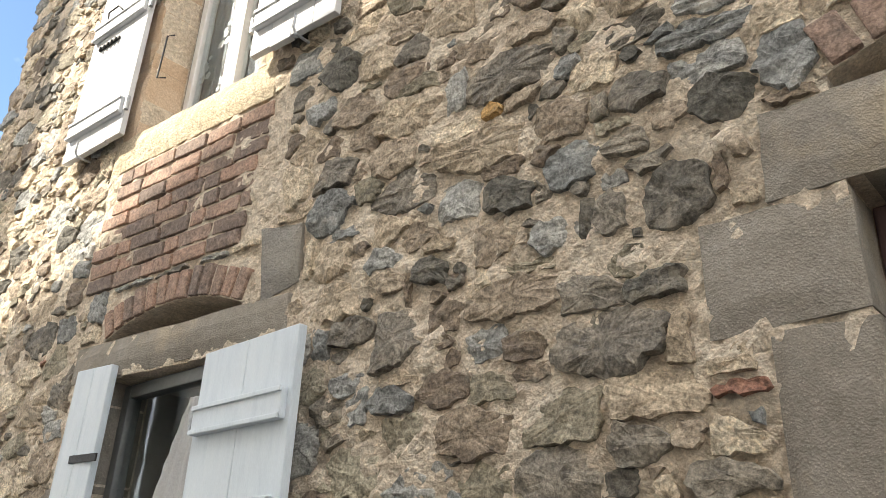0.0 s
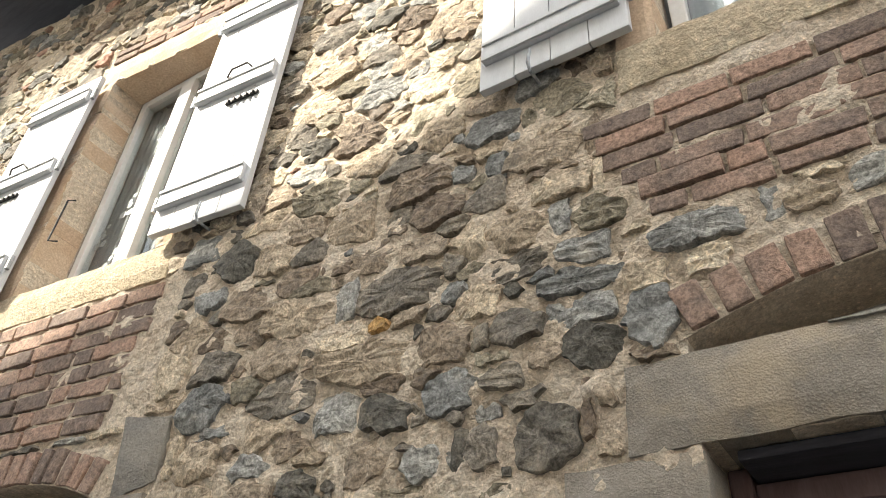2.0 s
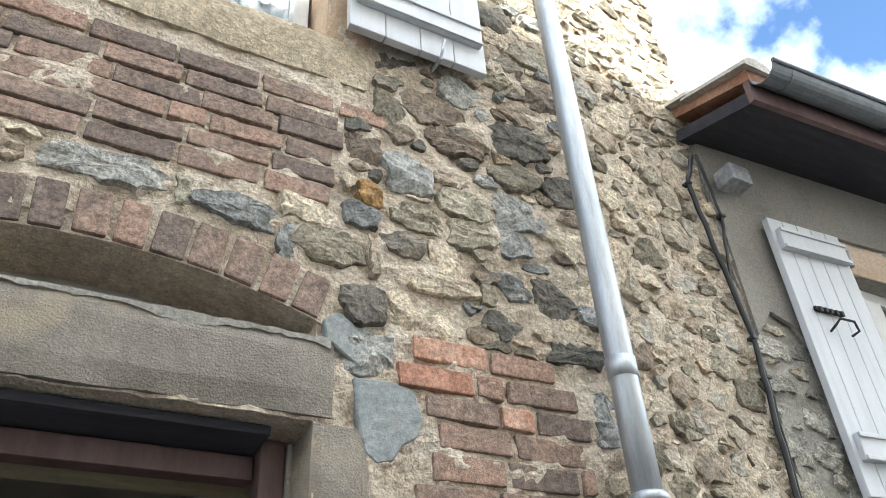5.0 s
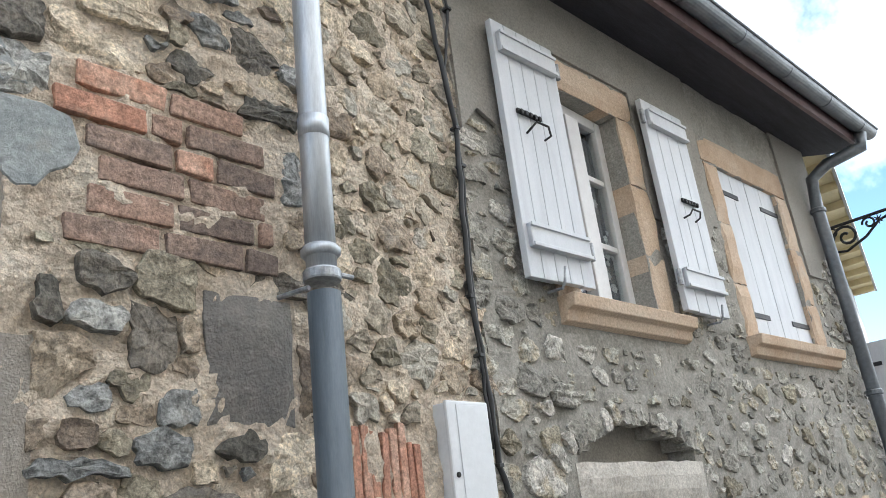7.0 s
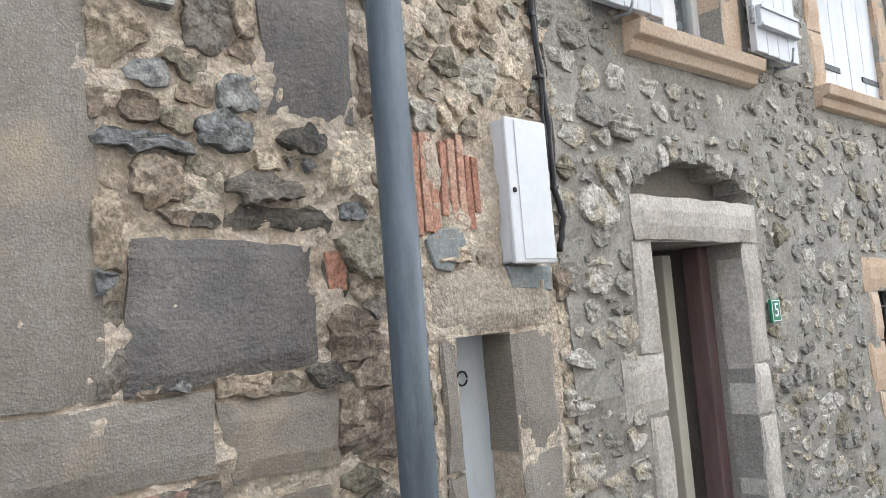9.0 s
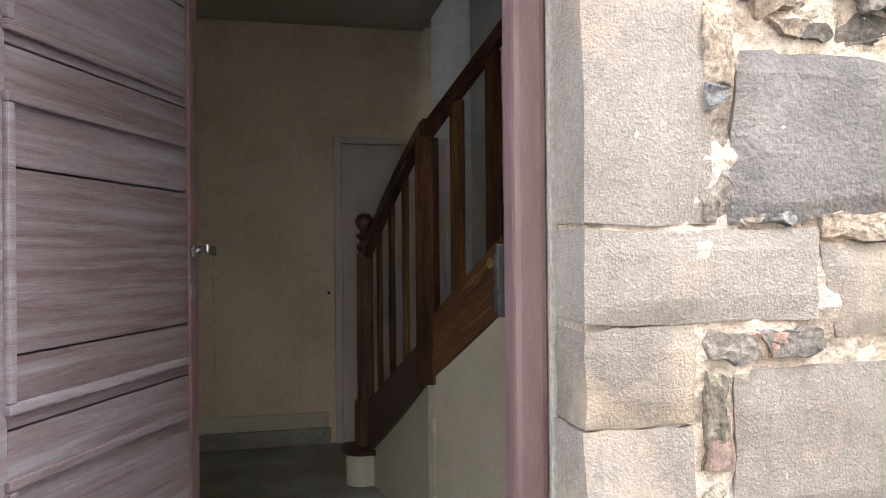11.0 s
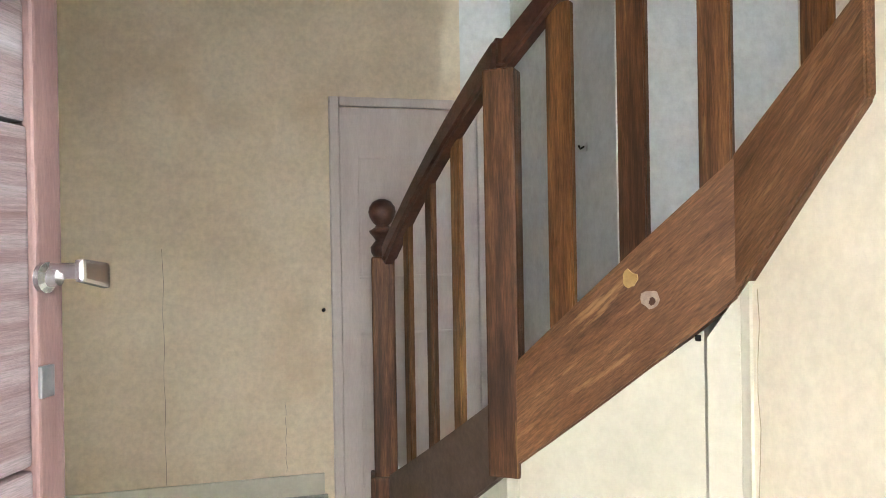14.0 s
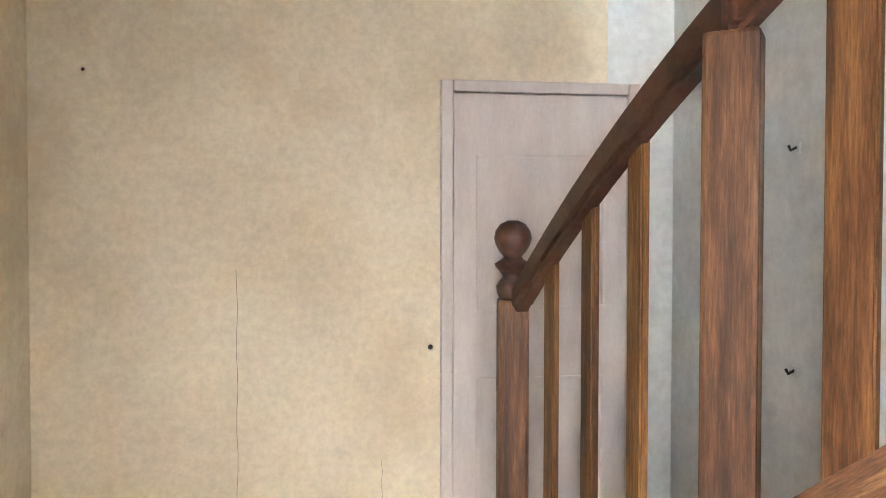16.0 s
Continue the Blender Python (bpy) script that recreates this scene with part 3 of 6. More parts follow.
def stone_mesh(poly, face, rng, proud, soft):
    """Vertices and faces of one stone: a broken outline, a face of a few split planes, roots in the mortar."""
    pts = []
    n = len(poly)
    size = max(max(p[k] for p in poly) - min(p[k] for p in poly) for k in (0, 1))
    for k in range(n):
        p, q = poly[k], poly[(k + 1) % n]
        le = math.hypot(q[0] - p[0], q[1] - p[1])
        if le < 0.008:
            pts.append(((p[0] + q[0]) / 2, (p[1] + q[1]) / 2))
            continue
        t = min(0.32, soft * rng.uniform(0.3, 1.5) / le)
        steps = max(1, min(9, int(le / 0.016)))
        for k2 in range(steps + 1):
            tt = t + (1 - 2 * t) * k2 / steps
            x, z = p[0] + (q[0] - p[0]) * tt, p[1] + (q[1] - p[1]) * tt
            j = 0.014 * noise.noise((x * 26, 2.0, z * 34)) + rng.uniform(-0.004, 0.003)
            pts.append((x + (q[1] - p[1]) / le * j, z - (q[0] - p[0]) / le * j))
    cx, cz = sum(p[0] for p in pts) / len(pts), sum(p[1] for p in pts) / len(pts)
    planes = [(proud + rng.uniform(0, 0.006), rng.uniform(-0.10, 0.10), rng.uniform(-0.16, 0.10))]
    for _ in range(3):
        an, sl = rng.uniform(0, 6.3), rng.uniform(0.15, 0.55)
        planes.append((proud + 0.010 + sl * size * rng.uniform(0.08, 0.22), sl * math.cos(an), sl * math.sin(an)))
    strata = rng.uniform(0, 1) < 0.15
    verts, faces = [], []
    m = len(pts)

    def height(x, z):
        h = min(c + u * (x - cx) + w * (z - cz) for c, u, w in planes)
        h += 0.008 * noise.noise((x * 22, 5.0, z * 30)) + 0.004 * noise.noise((x * 60, 8.0, z * 75))
        if strata:
            h += 0.003 * (1 if math.sin(z * 190 + 3 * x + cx * 50) > 0.2 else -0.4)
        return max(h, -0.008)
    for s, base in ((1.0, None), (0.985, 0.7), (0.95, 1.0), (0.74, 1.0), (0.48, 1.0), (0.22, 1.0)):
        for p in pts:
            k = s * (1 + (rng.uniform(-0.025, 0.015) if s < 1 else 0))
            x, z = cx + (p[0] - cx) * k, cz + (p[1] - cz) * k
            verts.append((x, face(x) - (-0.030 if base is None else base * height(x, z)), z))
    for r in range(5):
        for k in range(m):
            j = (k + 1) % m
            faces.append((r * m + k, r * m + j, (r + 1) * m + j, (r + 1) * m + k))
    faces.append(tuple(5 * m + k for k in range(m)))
    return verts, faces


def lay_stones(polys, face, parent, tones, near, limit, rng, proud=(0.006, 0.026), soft=0.010, names="stone"):
    """Stones in the near stretch as parts, the rest as one mesh a tone. tones: (material, weight) pairs."""
    polys = sorted(polys, key=lambda p: near(sum(q[0] for q in p) / len(p), sum(q[1] for q in p) / len(p)))
    rest = {}
    for i, p in enumerate(polys):
        material = rng.choices([q[0] for q in tones], [q[1] for q in tones])[0]
        v, f = stone_mesh(p, face, rng, rng.uniform(*proud), soft)
        if i < limit:
            raw(names, v, f, material, parent)
        else:
            av, af = rest.setdefault(material.name, ([], [], material))[:2]
            af += [tuple(k + len(av) for k in q) for q in f]
            av += v
    for av, af, material in rest.values():
        raw("rubble_stones", av, af, material, parent, kind="stuff", label="small rubble stones bedded in mortar")


# ---- ground ----
bm = bmesh.new()
n = 24
gv = [[bm.verts.new((-60 + 120 * i / n, -60 + 120 * j / n, 0)) for j in range(n + 1)] for i in range(n + 1)]
for i in range(n):
    for j in range(n):
        bm.faces.new((gv[i][j], gv[i + 1][j], gv[i + 1][j + 1], gv[i][j + 1]))
for v in bm.verts:
    v.co.z = -0.06 - 0.09 * min(max(v.co.x + 2, 0), 12)
put("ground", bm, M_ASPHALT, kind="structure", label="pale worn paved street sloping gently down along the houses", category="street")

# ---- rubble house: front wall with its openings ----
DOOR = (0.31, -0.4, 1.41, 2.40)
WIN_R = (0.36, 3.70, 1.40, 5.15)
WIN_L = (-2.72, 3.62, -1.80, 5.15)
WIN_G = (-2.50, 1.05, -1.73, 2.37)
CELLAR = (2.53, -0.6, 2.77, 1.32)
OPENINGS = (DOOR, WIN_R, WIN_L, WIN_G, CELLAR)


def in_slot(x, z, xc, half, base, spring, rise):
    if abs(x - xc) > half or z < base:
        return False
    rad = (half * half + rise * rise) / (2 * rise)
    return z < spring + rise - rad + math.sqrt(max(0, rad * rad - (x - xc) ** 2))


def solid_front(x, z):
    for o in OPENINGS:
        if o[0] < x < o[2] and o[1] < z < o[3]:
            return False
    return True


def slot_front(x, z):
    return in_slot(x, z, 0.865, 0.55, 2.60, 2.70, 0.10) or in_slot(x, z, -2.12, 0.45, 2.54, 2.60, 0.09)


us = lines(-4.5, 3.06, 0.018, [o[k] for o in OPENINGS for k in (0, 2)])
zs = lines(-0.6, 6.5, 0.018, [o[k] for o in OPENINGS for k in (1, 3)])
v, f = wall_mesh(us, zs, lambda x, z: solid_front(x, z) and not slot_front(x, z), yf, lambda x: yf(x) + 0.20, 0.013)
wall_front = raw("wall_front", v, f, M_MORTAR, kind="structure", label="old rubble stone house front in sandy lime mortar with brick panels", category="wall")
v, f = wall_mesh(lines(-4.5, 3.06, 0.5, [o[k] for o in OPENINGS for k in (0, 2)]) , lines(-0.6, 6.5, 0.35, [o[k] for o in OPENINGS for k in (1, 3)]),
                 solid_front, lambda x: yf(x) + 0.20, lambda x: 1.945)
raw("wall_core", v, f, M_DARKROOM, kind="structure", label="plastered inner face of the thick stone front wall", category="wall")

RB = random.Random(5)
blk = lambda *a, **k: rough_block("stone_block", a[0], a[1], a[2], a[3], yf, a[4], wall_front, seed=len(wall_front.children), **k)
# front door: lintel and jambs
rough_block("lintel", 0.16, 2.405, 1.455, 2.605, yf, M_GRANITE, wall_front, proud=0.02, deep=0.16, seed=1, cells=(16, 4))
for x0, z0, x1, z1 in ((0.0, 2.13, 0.315, 2.385), (0.12, 1.62, 0.315, 2.12), (-0.02, 1.28, 0.315, 1.61), (0.10, 0.72, 0.315, 1.27), (-0.05, 0.3, 0.315, 0.71), (0.05, -0.5, 0.315, 0.29)):
    blk(x0, z0, x1, z1, M_GRANITE, deep=0.14)
for x0, z0, x1, z1 in ((1.4045, 2.02, 1.545, 2.39), (1.4045, 1.272, 1.63, 2.01), (1.4045, 1.112, 1.835, 1.264), (1.4045, 0.945, 1.60, 1.104), (1.4045, 0.50, 1.60, 0.937), (1.4045, 0.2, 1.75, 0.49), (1.4045, -0.5, 1.62, 0.19)):
    blk(x0, z0, x1, z1, M_GRANITE, deep=0.14, skew=0.002, cut=0.009)
blk(1.67, 0.74, 2.11, 1.035, M_GRANITE, deep=0.05)
blk(1.69, 1.305, 2.11, 1.58, M_SLATE, deep=0.05, skew=0.035, cells=(12, 8))
blk(1.99, 1.85, 2.24, 2.16, M_SLATE, deep=0.05)
blk(1.86, 1.06, 2.12, 1.23, M_GRANITE, deep=0.05, skew=0.02)
# brick relieving arches and panels
arch_bricks(wall_front, 0.865, 0.545, 2.655, 0.095, 0.118, 13, yf, RB, M_BRICK)
arch_bricks(wall_front, -2.12, 0.45, 2.55, 0.09, 0.12, 13, yf, RB, M_BRICK)
for xc, half_w, spring, rise in ((0.865, 0.545, 2.655, 0.095), (-2.12, 0.45, 2.55, 0.09)):
    rad = (half_w ** 2 + rise ** 2) / (2 * rise)
    cz, a1 = spring + rise - rad, math.asin(half_w / rad) * 1.04
    ring = [(xc + rad * math.sin(a1 * (k / 12 - 1)), cz + rad * math.cos(a1 * (k / 12 - 1))) for k in range(25)]
    outer = [(xc + (rad + 0.115) * math.sin(a1 * (1 - k / 12)), cz + (rad + 0.115) * math.cos(a1 * (1 - k / 12))) for k in range(25)]
    bm = prism(ring + outer, -0.003, 0.199, "y")
    for q in bm.verts:
        q.co.y += yf(q.co.x)
    part("arch_bed", bm, M_MORTAR, wall_front, "mortar bed of the brick arch")
for k in range(6):
    s = RB.uniform(-0.03, 0.03)
    bricks_course(wall_front, 0.10 + 0.03 * (5 - k) + s, (1.44, 1.45, 1.44, 1.47, 1.46, 1.62)[k], 3.022 + 0.070 * k, 0.070, yf, RB, M_BRICK, joint=0.012)
for k in range(8):
    bricks_course(wall_front, -2.84 + 0.01 * k + RB.uniform(-0.03, 0.03), -1.60 - 0.02 * (7 - k), 2.80 + 0.078 * k, 0.078, yf, RB, M_BRICK, proud=0.010)
for k, (a, b) in enumerate(((1.66, 2.22), (1.70, 2.20), (1.72, 2.22), (1.69, 2.21), (1.62, 2.20), (1.66, 2.16))):
    bricks_course(wall_front, a, b, 2.225 + 0.076 * k, 0.076, yf, RB, M_BRICK, mixed=M_BRICK_O)
for a, b, z in ((1.63, 1.83, 1.045), (2.13, 2.2, 1.45), (1.62, 1.68, 0.86), (1.86, 1.9, 1.11), (2.02, 2.2, 0.62), (2.0, 2.2, 0.69)):
    bricks_course(wall_front, a, b, z, 0.06 if b - a > 0.1 else 0.11, yf, RB, M_BRICK_O if a > 1.95 else M_BRICK)
# cement smears
bm = prism([(1.50, 2.52), (1.60, 2.525), (1.662, 2.51), (1.685, 2.44), (1.665, 2.39), (1.625, 2.365), (1.60, 2.325), (1.56, 2.315), (1.53, 2.34), (1.512, 2.42)], 1.557, 1.60, "y", 0.004)
part("cement_patch", bm, M_CEMENT, wall_front, "smooth blue grey cement patch")
for rim in ([(1.42, 2.66), (1.46, 2.69), (1.50, 2.665), (1.53, 2.61), (1.57, 2.56), (1.52, 2.545), (1.47, 2.58), (1.43, 2.61)], [(2.44, 1.575), (2.50, 1.605), (2.585, 1.612), (2.60, 1.57), (2.56, 1.525), (2.53, 1.49), (2.47, 1.50)], [(2.775, 1.508), (2.99, 1.508), (2.985, 1.43), (2.90, 1.438), (2.78, 1.442)]):
    bm = prism(rim, -0.013, 0.03, "y", 0.004)
    for q in bm.verts:
        q.co.y += yf(q.co.x)
    part("cement_patch", bm, M_CEMENT, wall_front, "grey cement smear")
top, low = [], []
for k in range(41):
    x = 0.60 + 0.84 * k / 40
    grow = min(1.0, k / 9)
    top.append((x, 2.606 + RB.uniform(-0.003, 0.004) * grow))
    low.append((x, 2.603 - (RB.uniform(0.004, 0.014) + 0.022 * max(0, math.sin(k * 0.33)) * (k > 18)) * grow))
bm = prism(low[::-1] + top, 1.5525, 1.66, "y")
part("cement_bed", bm, M_MORTAR_G, wall_front, "grey cement bed smeared on the lintel")
# window surrounds of ochre stone
for (x0, z0, x1, z1), w in ((WIN_R, 0.15), (WIN_L, 0.17)):
    rough_block("sill_stone", x0 - 0.13, z0 - 0.19, x1 + 0.13, z0 - 0.002, yf, M_SILL, wall_front, proud=0.02, deep=0.19, seed=3, cells=(18, 3))
    for s in (0, 1):
        zz = z0
        for h in (0.42, 0.5, 0.36, 0.25):
            ww = w + RB.uniform(-0.03, 0.03)
            a, b = (x0 - ww, x0) if s == 0 else (x1, x1 + ww)
            blk(a, zz + 0.004, b, min(zz + h, z1) - 0.004, M_SAND, deep=0.19, skew=0.003)
            zz += h
            if zz > z1 - 0.05:
                break
    rough_block("head_stone", x0 - 0.14, z1, x1 + 0.14, z1 + 0.20, yf, M_SAND, wall_front, proud=0.015, deep=0.19, seed=9, cells=(12, 3))
    bricks_course(wall_front, x0 - 0.1, x1 + 0.1, z1 + 0.205, 0.07, yf, RB, M_BRICK)
    bricks_course(wall_front, x0 - 0.1, x1 + 0.1, z1 + 0.275, 0.07, yf, RB, M_BRICK)
# ground window of the same house
rough_block("lintel", -2.78, 2.375, -1.42, 2.535, yf, M_GRANITE, wall_front, proud=0.015, deep=0.19, seed=4, cells=(14, 3))
for z0, z1, w in ((1.0, 1.5, 0.2), (1.51, 1.95, 0.3), (1.96, 2.37, 0.22)):
    blk(-2.50 - w, z0, -2.50, z1, M_GRANITE, deep=0.19)
    blk(-1.73, z0, -1.73 + w, z1, M_GRANITE, deep=0.19)
blk(-1.60, 2.545, -1.36, 2.80, M_SLATE, deep=0.05, skew=0.04)
# cellar door: rendered lintel and jamb
rough_block("lintel", 2.46, 1.325, 2.98, 1.50, yf, M_MORTAR_R, wall_front, proud=0.012, deep=0.15, seed=6, cells=(12, 4), skew=0.012)
for z0, z1 in ((0.98, 1.315), (0.74, 0.97), (0.3, 0.73), (-0.3, 0.29)):
    blk(2.77, z0, 2.97, z1, M_GRANITE, deep=0.16)
    blk(2.47, z0, 2.53, z1, M_GRANITE, deep=0.16)
for k in range(8):
    x = 2.41 + 0.035 * k + RB.uniform(-0.004, 0.004)
    bm = box_bm(x, -0.010, 1.60 + RB.uniform(-0.03, 0.02) + 0.006 * k, x + 0.029, 0.05, 1.84 + RB.uniform(-0.04, 0.03), 0.004, jitter=0.005, rng=RB)
    for v in bm.verts:
        v.co.y += yf(v.co.x)
    part("brick", bm, M_BRICK_O, wall_front)

# rubble stones: the large ones by place and half size, the rest scattered round them
TONES = {"d": M_DARKST, "b": M_BROWNST, "s": M_SLATEST, "t": M_TANST, "o": M_OLIVEST, "r": M_REDST, "y": M_OCHREST}
LEFT_HIGH = [("d", -0.53, 3.05, 0.175, 0.085), ("s", 0.06, 2.89, 0.119, 0.040), ("s", 0.245, 2.73, 0.07, 0.085), ("d", 0.09, 2.69, 0.083, 0.067), ("t", -0.63, 2.82, 0.175, 0.069),
             ("d", -0.04, 2.48, 0.091, 0.083), ("d", -0.21, 2.49, 0.047, 0.064), ("d", -0.16, 2.66, 0.072, 0.042), ("d", -0.53, 2.64, 0.095, 0.062), ("b", -1.17, 3.17, 0.120, 0.070),
             ("t", -0.92, 3.06, 0.15, 0.075), ("d", -1.28, 3.40, 0.10, 0.11), ("t", -0.12, 3.12, 0.106, 0.071), ("t", 0.02, 3.24, 0.105, 0.055), ("o", 0.13, 3.09, 0.080, 0.060),
             ("s", -0.21, 3.60, 0.113, 0.07), ("y", -0.59, 2.935, 0.041, 0.028), ("s", 0.38, 2.935, 0.16, 0.045), ("b", -0.51, 3.47, 0.165, 0.08)]
LEFT_LOW = [("d", -0.24, 2.16, 0.155, 0.086), ("b", -0.64, 2.00, 0.16, 0.068), ("b", -0.52, 2.33, 0.16, 0.053), ("d", -0.39, 1.87, 0.120, 0.074), ("d", -0.18, 1.93, 0.080, 0.047),
            ("b", -0.74, 2.12, 0.09, 0.055), ("s", -0.93, 2.11, 0.085, 0.040), ("b", -0.47, 2.20, 0.07, 0.047), ("r", 0.06, 2.02, 0.053, 0.018), ("b", -0.06, 1.94, 0.035, 0.033),
            ("d", 0.0, 1.85, 0.095, 0.037), ("d", -1.10, 2.34, 0.100, 0.048), ("t", -1.22, 2.60, 0.095, 0.075), ("b", -0.97, 2.48, 0.065, 0.038), ("d", -0.81, 2.48, 0.070, 0.050),
            ("s", -1.26, 2.80, 0.10, 0.085), ("s", -0.38, 2.47, 0.078, 0.045), ("b", 0.11, 2.555, 0.027, 0.032), ("d", -0.12, 2.80, 0.083, 0.065)]
RIGHT = [("s", 0.87, 2.955, 0.165, 0.050), ("t", 0.64, 2.935, 0.06, 0.042), ("s", 1.18, 2.925, 0.115, 0.048), ("o", 1.44, 2.885, 0.105, 0.055), ("s", 1.67, 3.21, 0.09, 0.075),
         ("o", 1.87, 3.16, 0.10, 0.063), ("d", 1.525, 2.73, 0.075, 0.060), ("t", 1.77, 2.84, 0.115, 0.037), ("y", 1.545, 3.09, 0.042, 0.042), ("d", 1.65, 2.95, 0.077, 0.042),
         ("b", -0.03, 3.40, 0.13, 0.065), ("o", 1.70, 3.06, 0.095, 0.055), ("s", 2.01, 2.89, 0.067, 0.046), ("d", 1.75, 2.16, 0.064, 0.045), ("s", 1.74, 2.06, 0.068, 0.035),
         ("b", 1.71, 1.82, 0.043, 0.038), ("s", 1.89, 1.79, 0.065, 0.045), ("d", 2.09, 1.80, 0.066, 0.040), ("d", 1.98, 1.68, 0.095, 0.035), ("b", 1.74, 1.68, 0.05, 0.055)]
LARGE = LEFT_HIGH + LEFT_LOW + RIGHT
HOLES = [(0.15, 2.395, 1.46, 2.61), (0.30, 2.60, 1.43, 2.80), (0.45, 2.80, 1.28, 2.895), (0.16, 3.02, 1.46, 3.44), (0.22, 3.42, 1.55, 3.72), (0.18, 3.7, 1.56, 5.5),
         (0.1, -0.6, 1.61, 2.40), (-0.03, 2.12, 0.32, 2.39), (1.49, 2.30, 1.70, 2.525), (1.66, 0.73, 2.12, 1.04), (1.68, 1.30, 2.12, 1.585), (1.98, 1.84, 2.25, 2.17), (1.62, 2.24, 2.22, 2.67),
         (-2.86, 2.79, -1.53, 3.43), (-2.87, 3.42, -1.66, 3.63), (-2.9, 3.6, -1.62, 5.5), (-2.79, 2.37, -1.41, 2.55), (-2.62, 2.54, -1.58, 2.76), (-2.76, -0.6, -1.47, 2.37), (-1.61, 2.54, -1.35, 2.81),
         (2.44, -0.6, 3.0, 1.51), (2.40, 1.59, 2.69, 1.86), (2.70, 1.5, 3.0, 1.96), (1.40, 1.1, 1.84, 1.27), (1.85, 1.05, 2.13, 1.24)]


def keep_front(x, z):
    return not any(h[0] < x < h[2] and h[1] < z < h[3] for h in HOLES)


RS = random.Random(3)
for tone, x, z, hw, hh in LARGE:
    v, f = stone_mesh(boulder(x, z, hw, hh, RS), yf, RS, RS.uniform(0.012, 0.023), 0.006)
    raw("stone", v, f, TONES[tone], wall_front)
    HOLES.append((x - 0.93 * hw, z - 0.93 * hh, x + 0.93 * hw, z + 0.93 * hh))
MIX = [(M_DARKST, 24), (M_BROWNST, 24), (M_SLATEST, 14), (M_TANST, 22), (M_OLIVEST, 14), (M_REDST, 0.6)]
polys = rubble(-4.5, -0.2, 2.28, 6.45, keep_front, HOLES, (0.070, 0.052, 0.037, 0.025, 0.016), 1.5, 11, 0.004, tries=8000)
lay_stones(polys, yf, wall_front, MIX, lambda x, z: math.hypot((x - 0.5), (z - 2.5) * 1.2), 240, RS, proud=(0.001, 0.017), soft=0.005)
# strip beyond the downpipe, more thickly pointed
polys = rubble(2.36, -0.2, 3.04, 6.45, keep_front, HOLES, (0.055, 0.038, 0.026, 0.017), 1.3, 23, 0.012, tries=2500)
wall_strip = tagged(new("wall_strip"), "narrow rubble strip thickly pointed with pale mortar", "wall", "", "structure")
lay_stones(polys, yf, wall_strip, [(M_TAN, 5), (M_TANST, 3), (M_OLIVEST, 2), (M_BROWNST, 1)], lambda x, z: abs(z - 2.6), 120, random.Random(4), proud=(0.0, 0.014), soft=0.005)

# shell of the rubble house
for name, b in (("wall_side_left", (-4.5, yf(-4.5) + 0.2, -0.6, -4.2, 6.2, 6.5)), ("wall_back", (-4.5, 6.0, -0.6, 3.35, 6.3, 6.5)), ("wall_side_right", (3.06, 1.9, -0.6, 3.35, 6.0, 6.5))):
    put(name, box_bm(*b), M_RENDER, kind="structure", label="plain rendered outer wall of the rubble house", category="wall")
put("floor_upper", box_bm(-4.2, 1.945, 2.74, 1.93, 6.0, 2.95), M_CEIL, kind="structure", label="upper floor slab over the hall", category="floor")
roof = thing("house_roof", "clay tiled roof with a dark boarded eave overhang", "roof", kind="structure")
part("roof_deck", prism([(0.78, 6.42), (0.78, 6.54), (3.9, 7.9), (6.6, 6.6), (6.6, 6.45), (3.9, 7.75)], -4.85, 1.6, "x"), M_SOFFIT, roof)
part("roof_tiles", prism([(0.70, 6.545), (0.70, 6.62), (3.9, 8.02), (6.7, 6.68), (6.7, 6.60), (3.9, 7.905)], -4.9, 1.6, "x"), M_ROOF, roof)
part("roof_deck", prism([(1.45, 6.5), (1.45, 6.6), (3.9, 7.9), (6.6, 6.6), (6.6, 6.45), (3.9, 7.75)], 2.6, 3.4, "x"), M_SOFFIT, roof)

# unseen houses across the street, their tops shaped to keep sun off the front
OPP = -3.9
DX, DZ = SUN.x / -SUN.y * (1.57 - OPP), SUN.z / -SUN.y * (1.57 - OPP)
shade = [(-2.9, 2.75), (-1.5, 3.42), (-0.3, 3.82), (0.25, 4.15), (1.7, 4.3), (2.2, 4.15), (3.0, 4.15), (6.7, 4.6), (7.3, 3.75), (14.0, 3.75)]
prof = [(-12.0, 6.6 + DZ), (-4.02 + DX, 6.6 + DZ), (-3.98 + DX, 2.3 + DZ)] + [(x + DX, z + DZ) for x, z in shade]
house_opposite = put("house_opposite", prism([(p[0], p[1]) for p in prof] + [(14.0 + DX, -1.8), (-12.0, -1.8)], OPP - 0.4, OPP, "y"), M_RENDER,
                     label="unseen cream house front across the narrow street, top cut to cast the shade line", category="house")
# Low block out of view, added to hold back some sky light.
put("garden_wall", box_bm(14.01 + DX, OPP - 0.4, -1.8, 16.0, OPP, 3.3), M_RENDER, label="unseen low block added across the street to trim the sky light", category="building")

